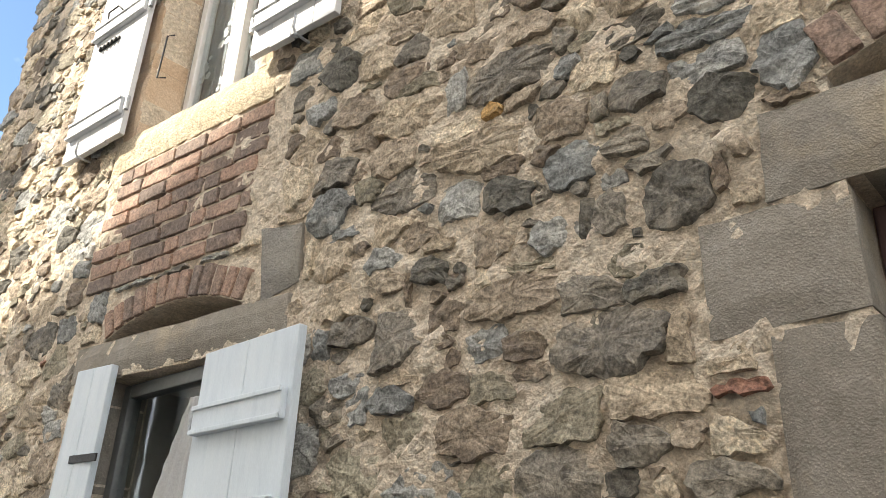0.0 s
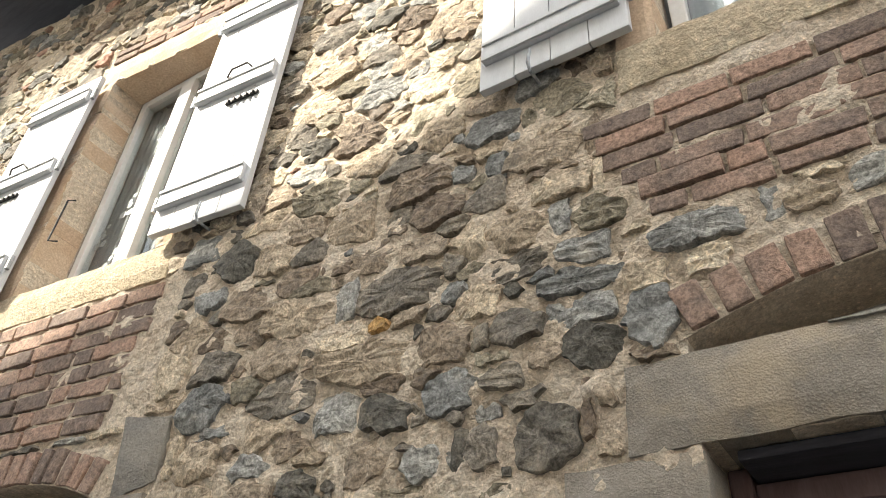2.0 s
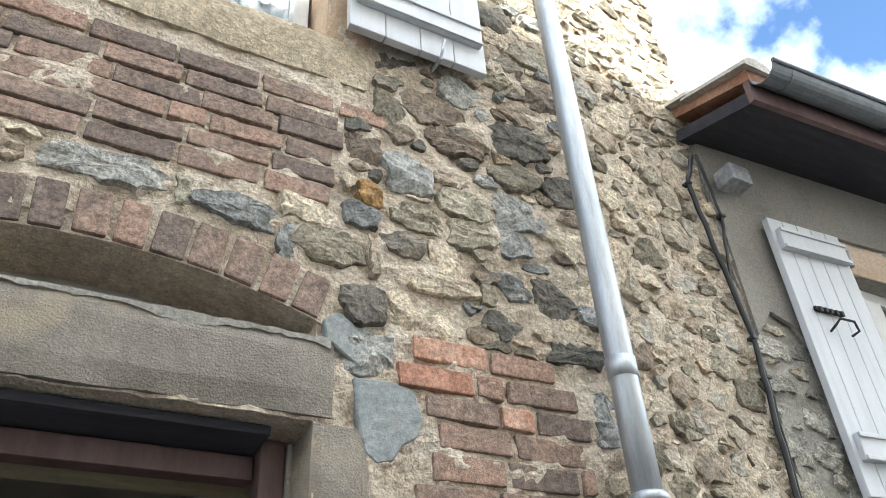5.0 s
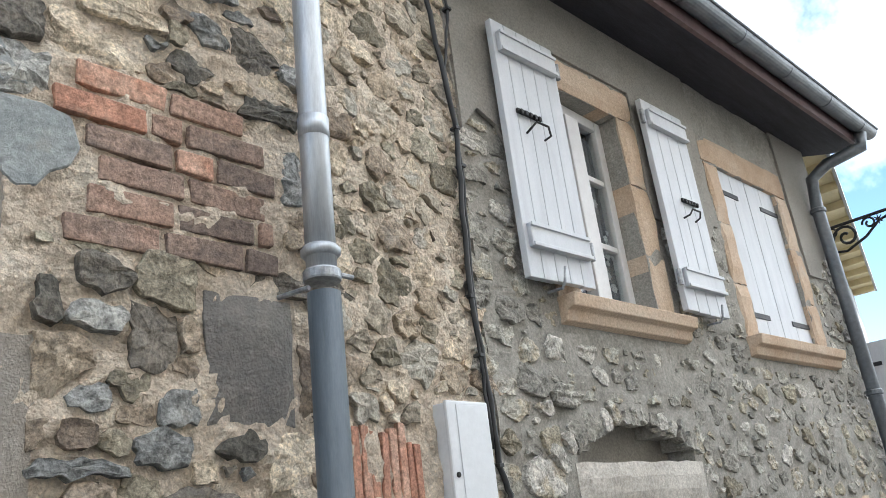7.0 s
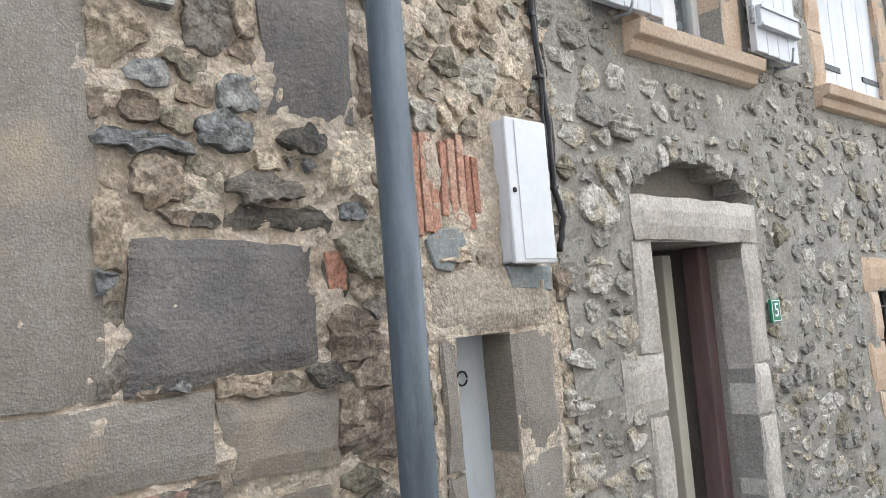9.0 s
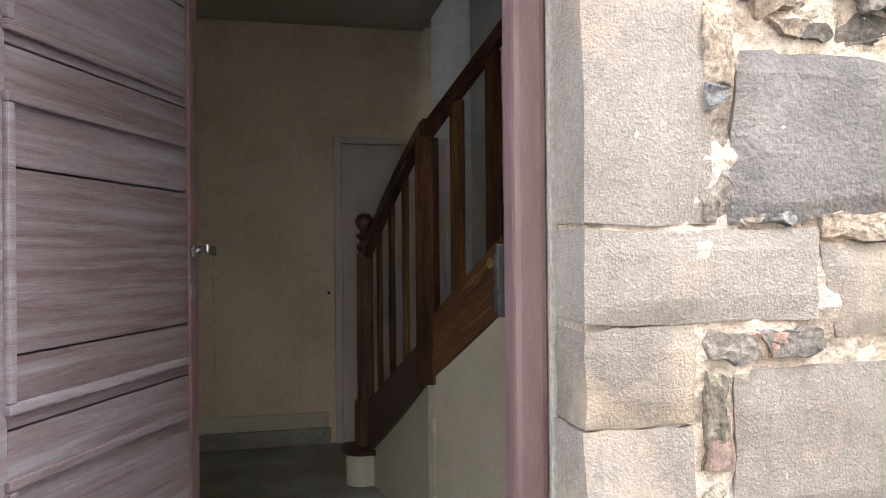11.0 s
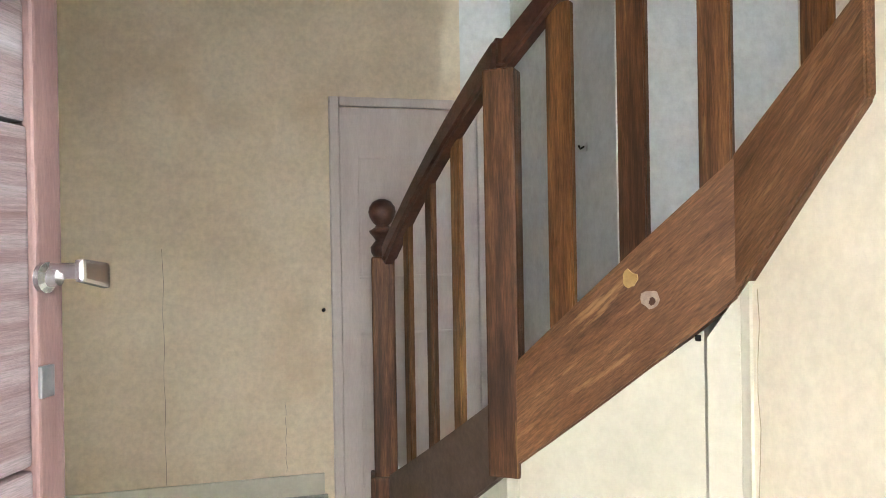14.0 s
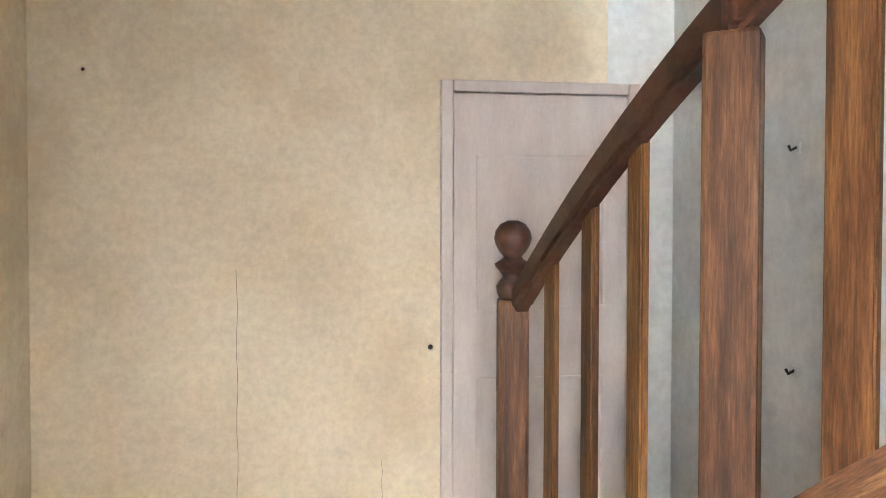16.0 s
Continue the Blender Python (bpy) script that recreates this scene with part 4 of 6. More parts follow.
# ---- hall behind the front door ----
HB = 5.47   # face of the back wall
for name, b, m, lab in (("wall_hall_left", (-0.40, 1.945, -0.2, -0.15, HB, 2.74), M_YELLOW, "yellowed hall wall with old distemper"),
                        ("wall_hall_back", (-0.40, HB, -0.2, 1.99, HB + 0.2, 2.74), M_YELLOW, "yellowed hall end wall with cracks"),
                        ("wall_stair_back", (1.99, HB, -0.2, 2.5, HB + 0.2, 6.4), M_PALE, "pale distempered stairwell wall"),
                        ("wall_stair_side", (2.26, 4.36, -0.2, 2.5, HB, 6.4), M_PALE, "pale distempered stairwell wall"),
                        ("wall_stair_upper", (2.5, 4.36, -0.2, 3.06, 4.56, 6.4), M_PALE, "pale distempered stairwell wall"),
                        ("wall_upper_left", (1.75, 1.945, 2.95, 1.93, HB, 6.4), M_PALE, "pale upper stairwell wall")):
    put(name, box_bm(*b), m, kind="structure", label=lab, category="wall")
put("wall_hall_right", box_bm(1.938, 1.951, 0.0, 2.05, 2.832, 2.95), M_WARM, kind="structure", label="warm cream plastered hall wall beside the staircase", category="wall")
put("wall_stair_front", box_bm(1.93, 1.945, 2.4, 3.06, 1.99, 6.4), M_PALE, kind="structure", label="pale stairwell wall", category="wall")
put("floor", box_bm(-0.15, 1.55, -0.25, 3.06, HB, 0.0), M_CONC, kind="structure", label="worn grey concrete hall floor", category="floor")
put("ceiling", box_bm(-0.15, 1.945, 2.715, 1.93, HB, 2.738), M_CEIL, kind="structure", label="dull painted hall ceiling", category="ceiling")
# glazed rooflight over the stairwell, unseen, added to light its pale walls
rl = thing("rooflight", "assumed glazed rooflight, unseen, added to light the stairwell", "skylight", kind="structure")
part("frame", box_bm(1.75, 1.945, 6.40, 3.06, 2.80, 6.5), M_FRAME, rl)
part("frame", box_bm(1.75, 3.70, 6.40, 3.06, 5.67, 6.5), M_FRAME, rl)
pane = part("pane", box_bm(1.75, 2.80, 6.43, 3.06, 3.70, 6.44), M_GLASS, rl)
pane.visible_shadow = False
# plaster lining of the doorway behind its frame, darkened to tone down the light
put("reveal_right", box_bm(1.400, 1.80, -0.05, 1.4095, 1.951, 2.39), M_REVEAL, kind="structure", label="yellow-cream painted doorway reveal, darkened against the strong light", category="reveal")
put("reveal_left", box_bm(0.311, 1.90, -0.05, 0.335, 1.951, 2.39), M_REVEAL, kind="structure", label="yellow-cream painted doorway reveal, darkened against the strong light", category="reveal")
put("reveal_top", box_bm(0.336, 1.90, 2.33, 1.399, 1.951, 2.399), M_REVEAL, kind="structure", label="yellow-cream painted doorway head, darkened for shade", category="reveal")
put("threshold", box_bm(0.31, 1.50, -0.30, 1.41, 1.9, 0.012, 0.01), M_GRANITE, kind="structure", label="worn granite door threshold", category="threshold")
for name, b in (("baseboard", (-0.15, HB - 0.018, 0.105, 1.285, HB - 0.001, 0.205)), ("baseboard", (-0.149, 2.06, 0.105, -0.132, HB - 0.02, 0.205))):
    put(name, box_bm(*b, 0.004), M_CREAM, kind="structure", label="cream painted plank baseboard", category="baseboard")
put("plinth", box_bm(-0.15, HB - 0.03, 0.0, 1.30, HB - 0.001, 0.104, 0.006), M_CONC, kind="structure", label="rough cement plinth under the baseboard", category="plinth")
# hairline cracks in the back wall
for x, z0, z1 in ((0.575, 0.21, 1.28), (1.11, 0.22, 0.55)):
    pts = [(x + 0.003 * math.sin(k * 1.7), HB - 0.0005, z0 + (z1 - z0) * k / 14) for k in range(15)]
    put("wall_crack", tube(pts, 0.0008, 4), M_DOOR, kind="structure", label="thin crack in the plaster", category="crack")
for x, y, z, r in ((1.295, HB, 0.976, 0.011), (0.04, HB, 1.997, 0.007), (-0.15, 4.9, 1.84, 0.006)):
    bm = bmesh.new()
    bmesh.ops.create_icosphere(bm, subdivisions=1, radius=r)
    bm.transform(Matrix.Translation((x, y, z)))
    put("nail_hole", bm, M_BLACK, label="dark nail hole broken out of the plaster", category="hole")

# inner panelled door at the end of the hall
dr = thing("door_1", "closed greyish pink panelled inner door in a flush frame", "door", kind="structure")
FX0, FX1, FT = 1.332, 2.11, 1.99
for b in ((FX0, 5.435, 0.0, FX0 + 0.045, HB, FT), (FX1 - 0.045, 5.435, 0.0, FX1, HB, FT), (FX0 + 0.046, 5.435, FT - 0.045, FX1 - 0.046, HB, FT)):
    part("door_frame", box_bm(*b, 0.006), M_PINK, dr)
part("leaf", box_bm(FX0 + 0.048, 5.447, 0.012, FX1 - 0.048, HB, FT - 0.05, 0.003), M_PINK, dr)
for z0, z1 in ((1.12, 1.71), (0.62, 0.86), (0.12, 0.86)):
    if z1 - z0 < 0.3:
        continue
    a, b = FX0 + 0.135, FX1 - 0.135
    for q in ((a, 5.439, z0, b, 5.446, z0 + 0.014), (a, 5.439, z1 - 0.014, b, 5.446, z1), (a, 5.439, z0 + 0.015, a + 0.014, 5.446, z1 - 0.015), (b - 0.014, 5.439, z0 + 0.015, b, 5.446, z1 - 0.015)):
        part("panel_moulding", box_bm(*q, 0.003), M_PINK, dr)

# ---- staircase ----
stair = thing("staircase", "dark varnished wooden winding staircase with flat plank balusters", "staircase")
N0, P1, K2, E3 = Vector((1.44, 4.56)), Vector((1.597, 3.72)), Vector((1.935, 3.19)), Vector((1.955, 2.0))


def along(a, b, t, out=0.0):
    p = a + (b - a) * t
    d = (b - a).normalized()
    return p + Vector((-d.y, d.x)) * out


def plank(name, a, b, ta, tb, lo, hi, thick, material, shift=0.0, steps=1, label="", bevel=0.004):
    """A board standing on the line a to b; lo and hi give heights at ta and tb."""
    bm = bmesh.new()
    rows = []
    for k in range(steps + 1):
        f_ = k / steps
        t = ta + (tb - ta) * f_
        row = []
        for s, z in ((shift, lo(f_)), (shift, hi(f_)), (shift + thick, hi(f_)), (shift + thick, lo(f_))):
            p = along(a, b, t, s)
            row.append(bm.verts.new((p.x, p.y, z)))
        rows.append(row)
    for r0, r1 in zip(rows, rows[1:]):
        for k in range(4):
            bm.faces.new((r0[k], r0[(k + 1) % 4], r1[(k + 1) % 4], r1[k]))
    bm.faces.new(rows[0][::-1]), bm.faces.new(rows[-1])
    bmesh.ops.recalc_face_normals(bm, faces=bm.faces)
    if bevel:
        ed = [e for e in bm.edges if e.is_manifold and e.calc_face_angle(0) > 0.6]
        bmesh.ops.bevel(bm, geom=ed, offset=bevel, segments=2, affect="EDGES")
    return part(name, bm, material, stair, label)


lin = lambda a, b: (lambda t: a + (b - a) * t)
curve = lambda a, b, s: (lambda t: a + (b - a) * t + s * t * (1 - t))
plank("string", N0, P1, 0.02, 0.99, curve(0.155, 0.65, -0.05), curve(0.44, 0.87, -0.02), 0.04, M_STRING_LOW, -0.02, 8)
plank("string", P1, K2, 0.04, 1.0, curve(0.68, 1.15, -0.03), curve(0.95, 1.45, 0.02), 0.04, M_STRING, -0.02, 6)
plank("string", K2, E3, 0.0, 0.297, lin(1.15, 1.50), lin(1.45, 1.70), 0.04, M_STRING_HIGH, -0.02, 4)
# newel with ball, square post at the turn
nw = bmesh.new()
join(nw, box_bm(-0.043, -0.043, 0.20, 0.043, 0.043, 1.235, 0.01))
join(nw, box_bm(-0.058, -0.058, 0.15, 0.058, 0.058, 0.43, 0.008))
nw.transform(Matrix.Translation((1.425, 4.60, 0)) @ Matrix.Rotation(radians(-10), 4, "Z"))
part("newel", nw, M_STAIR, stair, "square newel post with a worn dark finish")
cap = lathe([(0.034, 1.235), (0.043, 1.25), (0.045, 1.27), (0.034, 1.285), (0.026, 1.295), (0.036, 1.31), (0.047, 1.322), (0.050, 1.33), (0.03, 1.342), (0.024, 1.35), (0.036, 1.362), (0.047, 1.382), (0.0515, 1.40), (0.047, 1.42), (0.034, 1.438), (0.014, 1.447)], 24)
cap.transform(Matrix.Translation((1.425, 4.60, 0)))
part("newel_ball", cap, M_RAIL, stair, "turned dark ball finial", smooth=True)
pm = box_bm(-0.052, -0.036, 0.655, 0.036, 0.036, 1.735, 0.008)
pm.transform(Matrix.Translation((1.60, 3.72, 0)) @ Matrix.Rotation(radians(-36), 4, "Z"))
part("post", pm, M_STAIR, stair)
# handrail
plank("handrail", N0, P1, 0.03, 1.03, curve(1.20, 1.735, 0.14), curve(1.277, 1.82, 0.14), 0.056, M_RAIL, -0.042, 8, bevel=0.012)
plank("handrail", P1, K2, 0.0, 1.0, lin(1.72, 2.23), lin(1.805, 2.305), 0.056, M_RAIL, -0.028, 4, bevel=0.012)
plank("handrail", K2, E3, 0.0, 0.297, lin(2.23, 2.52), lin(2.305, 2.595), 0.056, M_RAIL, -0.028, 2, bevel=0.012)
# balusters
for t, w in ((0.215, 0.050), (0.44, 0.052), (0.665, 0.054)):
    dt = w / (P1 - N0).length / 2
    plank("baluster", N0, P1, t - dt, t + dt, lin(0.40 + 0.43 * t, 0.40 + 0.43 * t), lin(1.20 + 0.55 * t + 0.2 * t * (1 - t), 1.20 + 0.55 * t + 0.2 * t * (1 - t)), 0.02, M_STAIR, -0.01)
for t in (0.285, 0.605, 0.92):
    dt = 0.074 / (K2 - P1).length / 2
    plank("baluster", P1, K2, t - dt, t + dt, lin(0.93 + 0.5 * t - 0.04, 0.93 + 0.5 * t - 0.02), lin(1.72 + 0.53 * t, 1.72 + 0.53 * t), 0.022, M_STAIR, -0.011)
for t in (0.19,):
    dt = 0.072 / (K2 - E3).length / 2
    plank("baluster", K2, E3, t - dt, t + dt, lin(1.40 + 0.84 * t, 1.42 + 0.84 * t), lin(2.25 + 0.97 * t, 2.25 + 0.97 * t), 0.022, M_STAIR, -0.011)
# treads and risers behind the string
WALLS = [(Vector((2.255, 4.5)), Vector((2.255, 4.36))), (Vector((2.255, 4.36)), Vector((3.05, 3.9))), (Vector((3.05, 3.9)), Vector((3.05, 2.12)))]
path_in = [(N0, P1, 4), (P1, K2, 3), (K2, E3, 5)]
zt = 0.03
for (a, b, c), (wa, wb) in zip(path_in, WALLS):
    for k in range(c):
        p, q = along(a, b, k / c, 0.03), along(a, b, (k + 1) / c, 0.03)
        r, s = wa + (wb - wa) * (k / c), wa + (wb - wa) * ((k + 1) / c)
        zt += 0.16
        part("tread", prism([(p.x, p.y), (q.x, q.y), (s.x, s.y), (r.x, r.y)], zt - 0.03, zt, "z"), M_STAIR, stair)
        part("riser", prism([(p.x, p.y), (p.x + 0.001, p.y - 0.02), (r.x + 0.001, r.y - 0.02), (r.x, r.y)], zt - 0.16, zt - 0.031, "z"), M_CREAM, stair)
# rounded bottom step: cream drum with a dark nosing
drum = [(1.395 + 0.085 * math.cos(math.pi * (0.5 + k / 12)), 4.555 + 0.085 * math.sin(math.pi * (0.5 + k / 12)) - 0.0) for k in range(13)]
part("bottom_step", prism([(2.24, 4.64)] + drum + [(2.24, 4.47)], 0.0, 0.165, "z"), M_CREAM, stair, "cream painted rounded step")
nos = [(1.395 + 0.115 * math.cos(math.pi * (0.5 + k / 12)), 4.555 + 0.115 * math.sin(math.pi * (0.5 + k / 12))) for k in range(13)]
part("nosing", prism([(2.24, 4.67)] + nos + [(2.24, 4.44)], 0.166, 0.196, "z", 0.006), M_RAIL, stair, "dark worn nosing")
# filler, knot and a screw on the string
def blob(name, t, z, w, h, material, seed, lift, lab):
    rng = random.Random(seed)
    bm = bmesh.new()
    vs = []
    nn = 14
    for k in range(nn):
        a = 2 * math.pi * k / nn
        rr = 1 + rng.uniform(-0.25, 0.2)
        p = along(P1, K2, t + w * rr * math.cos(a) / (K2 - P1).length, -0.02 - lift)
        vs.append(bm.verts.new((p.x, p.y, z + h * rr * math.sin(a))))
    ex = bmesh.ops.extrude_face_region(bm, geom=[bm.faces.new(vs)])
    d = (K2 - P1).normalized()
    for g in ex["geom"]:
        if isinstance(g, bmesh.types.BMVert):
            g.co += Vector((-d.y, d.x, 0)) * lift
    return part(name, bm, material, stair, lab)


blob("filler_spot", 0.60, 1.185, 0.018, 0.022, M_PATCH, 2, 0.0035, "round spot of yellow filler")
blob("flaked_spot", 0.685, 1.14, 0.024, 0.024, M_PUTTY, 4, 0.003, "flaked patch of pale plaster")
blob("knot", 0.69, 1.135, 0.008, 0.009, M_RAIL, 5, 0.0045, "dark round plug")

# cream boarding under the stairs with a cupboard door
ub = thing("stair_boarding", "cream painted boarding under the staircase", "wall panel", kind="structure")


def under(a, b, ta, tb, lo, hi, mtl, shift, thick, name, lab=""):
    bm = bmesh.new()
    p, q = along(a, b, ta, shift), along(a, b, tb, shift)
    r, s = along(a, b, tb, shift + thick), along(a, b, ta, shift + thick)
    lo4 = [bm.verts.new((w.x, w.y, z)) for w, z in ((p, lo[0]), (q, lo[1]), (r, lo[1]), (s, lo[0]))]
    hi4 = [bm.verts.new((w.x, w.y, z)) for w, z in ((p, hi[0]), (q, hi[1]), (r, hi[1]), (s, hi[0]))]
    bm.faces.new(lo4[::-1]), bm.faces.new(hi4)
    for k in range(4):
        bm.faces.new((lo4[k], lo4[(k + 1) % 4], hi4[(k + 1) % 4], hi4[k]))
    return part(name, bm, mtl, ub, lab)


for t in range(4):
    z = lambda f_: 0.155 + 0.495 * f_ - 0.05 * f_ * (1 - f_) + 0.015
    under(N0, P1, t / 4 + (0.02 if t == 0 else 0), (t + 1) / 4, (0.0, 0.0), (z(t / 4), z((t + 1) / 4)), M_CREAM, -0.008, 0.02, "board")
under(P1, K2, 0.0, 0.06, (0.0, 0.0), (0.66, 0.705), M_CREAM, -0.012, 0.03, "door_post")
cup = under(P1, K2, 0.065, 0.87, (0.03, 0.03), (0.70, 1.075), M_CREAM, -0.008, 0.022, "cupboard_door", "pale cupboard door cut to the slope of the stair")
under(P1, K2, 0.885, 1.0, (0.0, 0.0), (1.06, 1.16), M_CREAM, -0.014, 0.035, "door_post")
under(K2, E3, 0.0, 0.03, (0.0, 0.0), (1.16, 1.19), M_CREAM, -0.010, 0.03, "cover_strip")
under(K2, E3, 0.03, 0.30, (0.0, 0.0), (1.175, 1.51), M_WARM, -0.002, 0.03, "wall_board")


def on_string(t, z, w, h, d, name, mtl, parent, lab=""):
    p = along(P1, K2, t, -0.02)
    dd = (K2 - P1).normalized()
    bm = box_bm(-w / 2, -d, -h / 2, w / 2, 0.012, h / 2, 0.002)
    return part(name, bm, mtl, parent, lab, at=Matrix.Translation((p.x, p.y, z)) @ Matrix.Rotation(math.atan2(dd.y, dd.x), 4, "Z"))


pts = []
for k in range(16):
    p = along(K2, E3, 0.045 + 0.004 * math.sin(k * 1.9), -0.0035)
    pts.append((p.x, p.y, 0.1 + 1.07 * k / 15))
part("paint_crack", tube(pts, 0.0012, 4), M_REVEAL, ub, "fine crack in the cream paint")
on_string(0.80, 0.56, 0.075, 0.03, 0.006, "latch_plate", M_CREAM, ub, "paint-covered latch")
on_string(0.865, 0.555, 0.022, 0.055, 0.014, "latch_keep", M_CREAM, ub)
on_string(0.852, 1.058, 0.012, 0.014, -0.004, "corner_gap", M_BLACK, ub, "dark broken corner gap")
for z in (0.48, 0.15):
    on_string(0.065, z, 0.012, 0.06, 0.010, "hinge", M_CREAM, ub)
# hooks and a dark hole on the stair wall
for z in (1.66, 1.02):
    hk = thing("wall_hook", "small rusty wall hook", "hook")
    part("plate", box_bm(2.252, 4.60, z - 0.02, 2.262, 4.625, z + 0.012, 0.002), M_PALE, hk)
    part("peg", tube([(2.255, 4.615, z), (2.235, 4.615, z - 0.01), (2.228, 4.615, z + 0.004)], 0.0045, 6), M_IRON, hk)

# ---- front door leaf, standing open into the hall ----
HX, HY = 0.338, 1.84
LW, LH = 0.965, 2.30
leaf_turn = Matrix.Translation((HX, HY, 0.025)) @ Matrix.Rotation(math.atan2(2.715 - HY, 0.705 - HX), 4, "Z")
door_2 = thing("door_2", "open weathered brown front door with a boarded centre panel", "door", leaf_turn, kind="structure")
ST = 0.115  # stile width; local x along the leaf, face at -y
part("stile", box_bm(0, 0, 0, ST + 0.10, 0.045, LH, 0.003), M_DOOR, door_2)
part("stile", box_bm(LW - 0.045, -0.004, 0, LW, 0.049, LH, 0.004), M_DFRAME, door_2, "faded brown edge board")
RD = random.Random(8)
z = 0.0
for h in (0.255, 0.245, 0.265, 0.103, 0.143, 0.369, 0.135, 0.103, 0.282, 0.30, 0.2):
    h = min(h, LH - z)
    part("board", box_bm(ST + 0.101, 0.002 + RD.uniform(0, 0.003), z + 0.002, LW - 0.046, 0.043, z + h - 0.002, 0.005), M_DOOR, door_2)
    z += h
# applied moulding round the panel
for z0, z1 in ((0.06, 0.775), (0.90, 1.525), (1.64, 2.2)):
    for q in ((ST + 0.09, -0.014, z0, LW - 0.07, 0.002, z0 + 0.022), (ST + 0.09, -0.014, z1 - 0.022, LW - 0.07, 0.002, z1), (ST + 0.09, -0.014, z0 + 0.0225, ST + 0.112, 0.002, z1 - 0.0225)):
        part("moulding", box_bm(*q, 0.005), M_DOOR, door_2)
hd = part("handle_rose", lathe([(0.017, 0), (0.017, 0.006), (0.011, 0.01), (0.009, 0.02)], 14), M_CHROME, door_2, at=pose(LW - 0.035, -0.004, 1.215, 90, 0, 0))
hb = box_bm(-0.014, -0.006, -0.013, 0.038, 0.006, 0.014, 0.005)
for q in hb.verts:
    q.co.z += -0.25 * max(0, q.co.x) + (0.08 * q.co.x if q.co.z > 0 else 0)
join(hb, tube([(0, 0.045, 0), (0, 0.0, 0)], 0.009, 12))
part("door_handle", hb, M_CHROME, door_2, "chrome lever handle", at=pose(LW - 0.03, -0.052, 1.222, 0, 0, 0))
part("lock_plate", box_bm(LW - 0.003, 0.010, 1.03, LW + 0.003, 0.034, 1.20, 0.001), M_GUTTER, door_2, "worn steel lock plate")
part("lock_bolt", box_bm(LW + 0.002, 0.015, 1.09, LW + 0.010, 0.029, 1.12, 0.001), M_IRON, door_2)
part("keyhole_plate", box_bm(LW - 0.045, -0.008, 1.085, LW - 0.022, -0.003, 1.12, 0.002), M_GUTTER, door_2)
# Dark board added to paint the deep shade under the door lintel.
put("inner_lintel", box_bm(0.364, 1.615, 2.372, 1.330, 1.898, 2.396, 0.006), M_SOFFIT, kind="structure", label="added dark boarding that stands in for the shade under the door lintel", category="lintel")
# fixed frame round the doorway
door_frame = thing("door_frame", "faded reddish brown wooden front door frame", "door frame", kind="structure")
part("jamb", box_bm(1.332, 1.70, 0.0, 1.394, 1.772, 2.399, 0.012), M_DFRAME, door_frame)
part("jamb", box_bm(0.312, 1.72, 0.0, 0.36, 1.80, 2.399, 0.008), M_DFRAME, door_frame)
part("head", box_bm(0.361, 1.74, 2.31, 1.331, 1.80, 2.368, 0.008), M_DFRAME, door_frame)
part("mortar_fillet", box_bm(1.395, 1.69, 0.0, 1.408, 1.76, 2.39, 0.004), M_PLASTER_G, door_frame, "grey cement fillet")
sp = part("strike_plate", box_bm(1.322, 1.774, 1.11, 1.395, 1.794, 1.245, 0.003), M_IRON, door_frame, "steel strike plate of the lock")
part("strike_recess", box_bm(1.320, 1.778, 1.125, 1.3225, 1.790, 1.16), M_BLACK, sp)
part("strike_recess", box_bm(1.320, 1.778, 1.185, 1.3225, 1.790, 1.22), M_BLACK, sp)


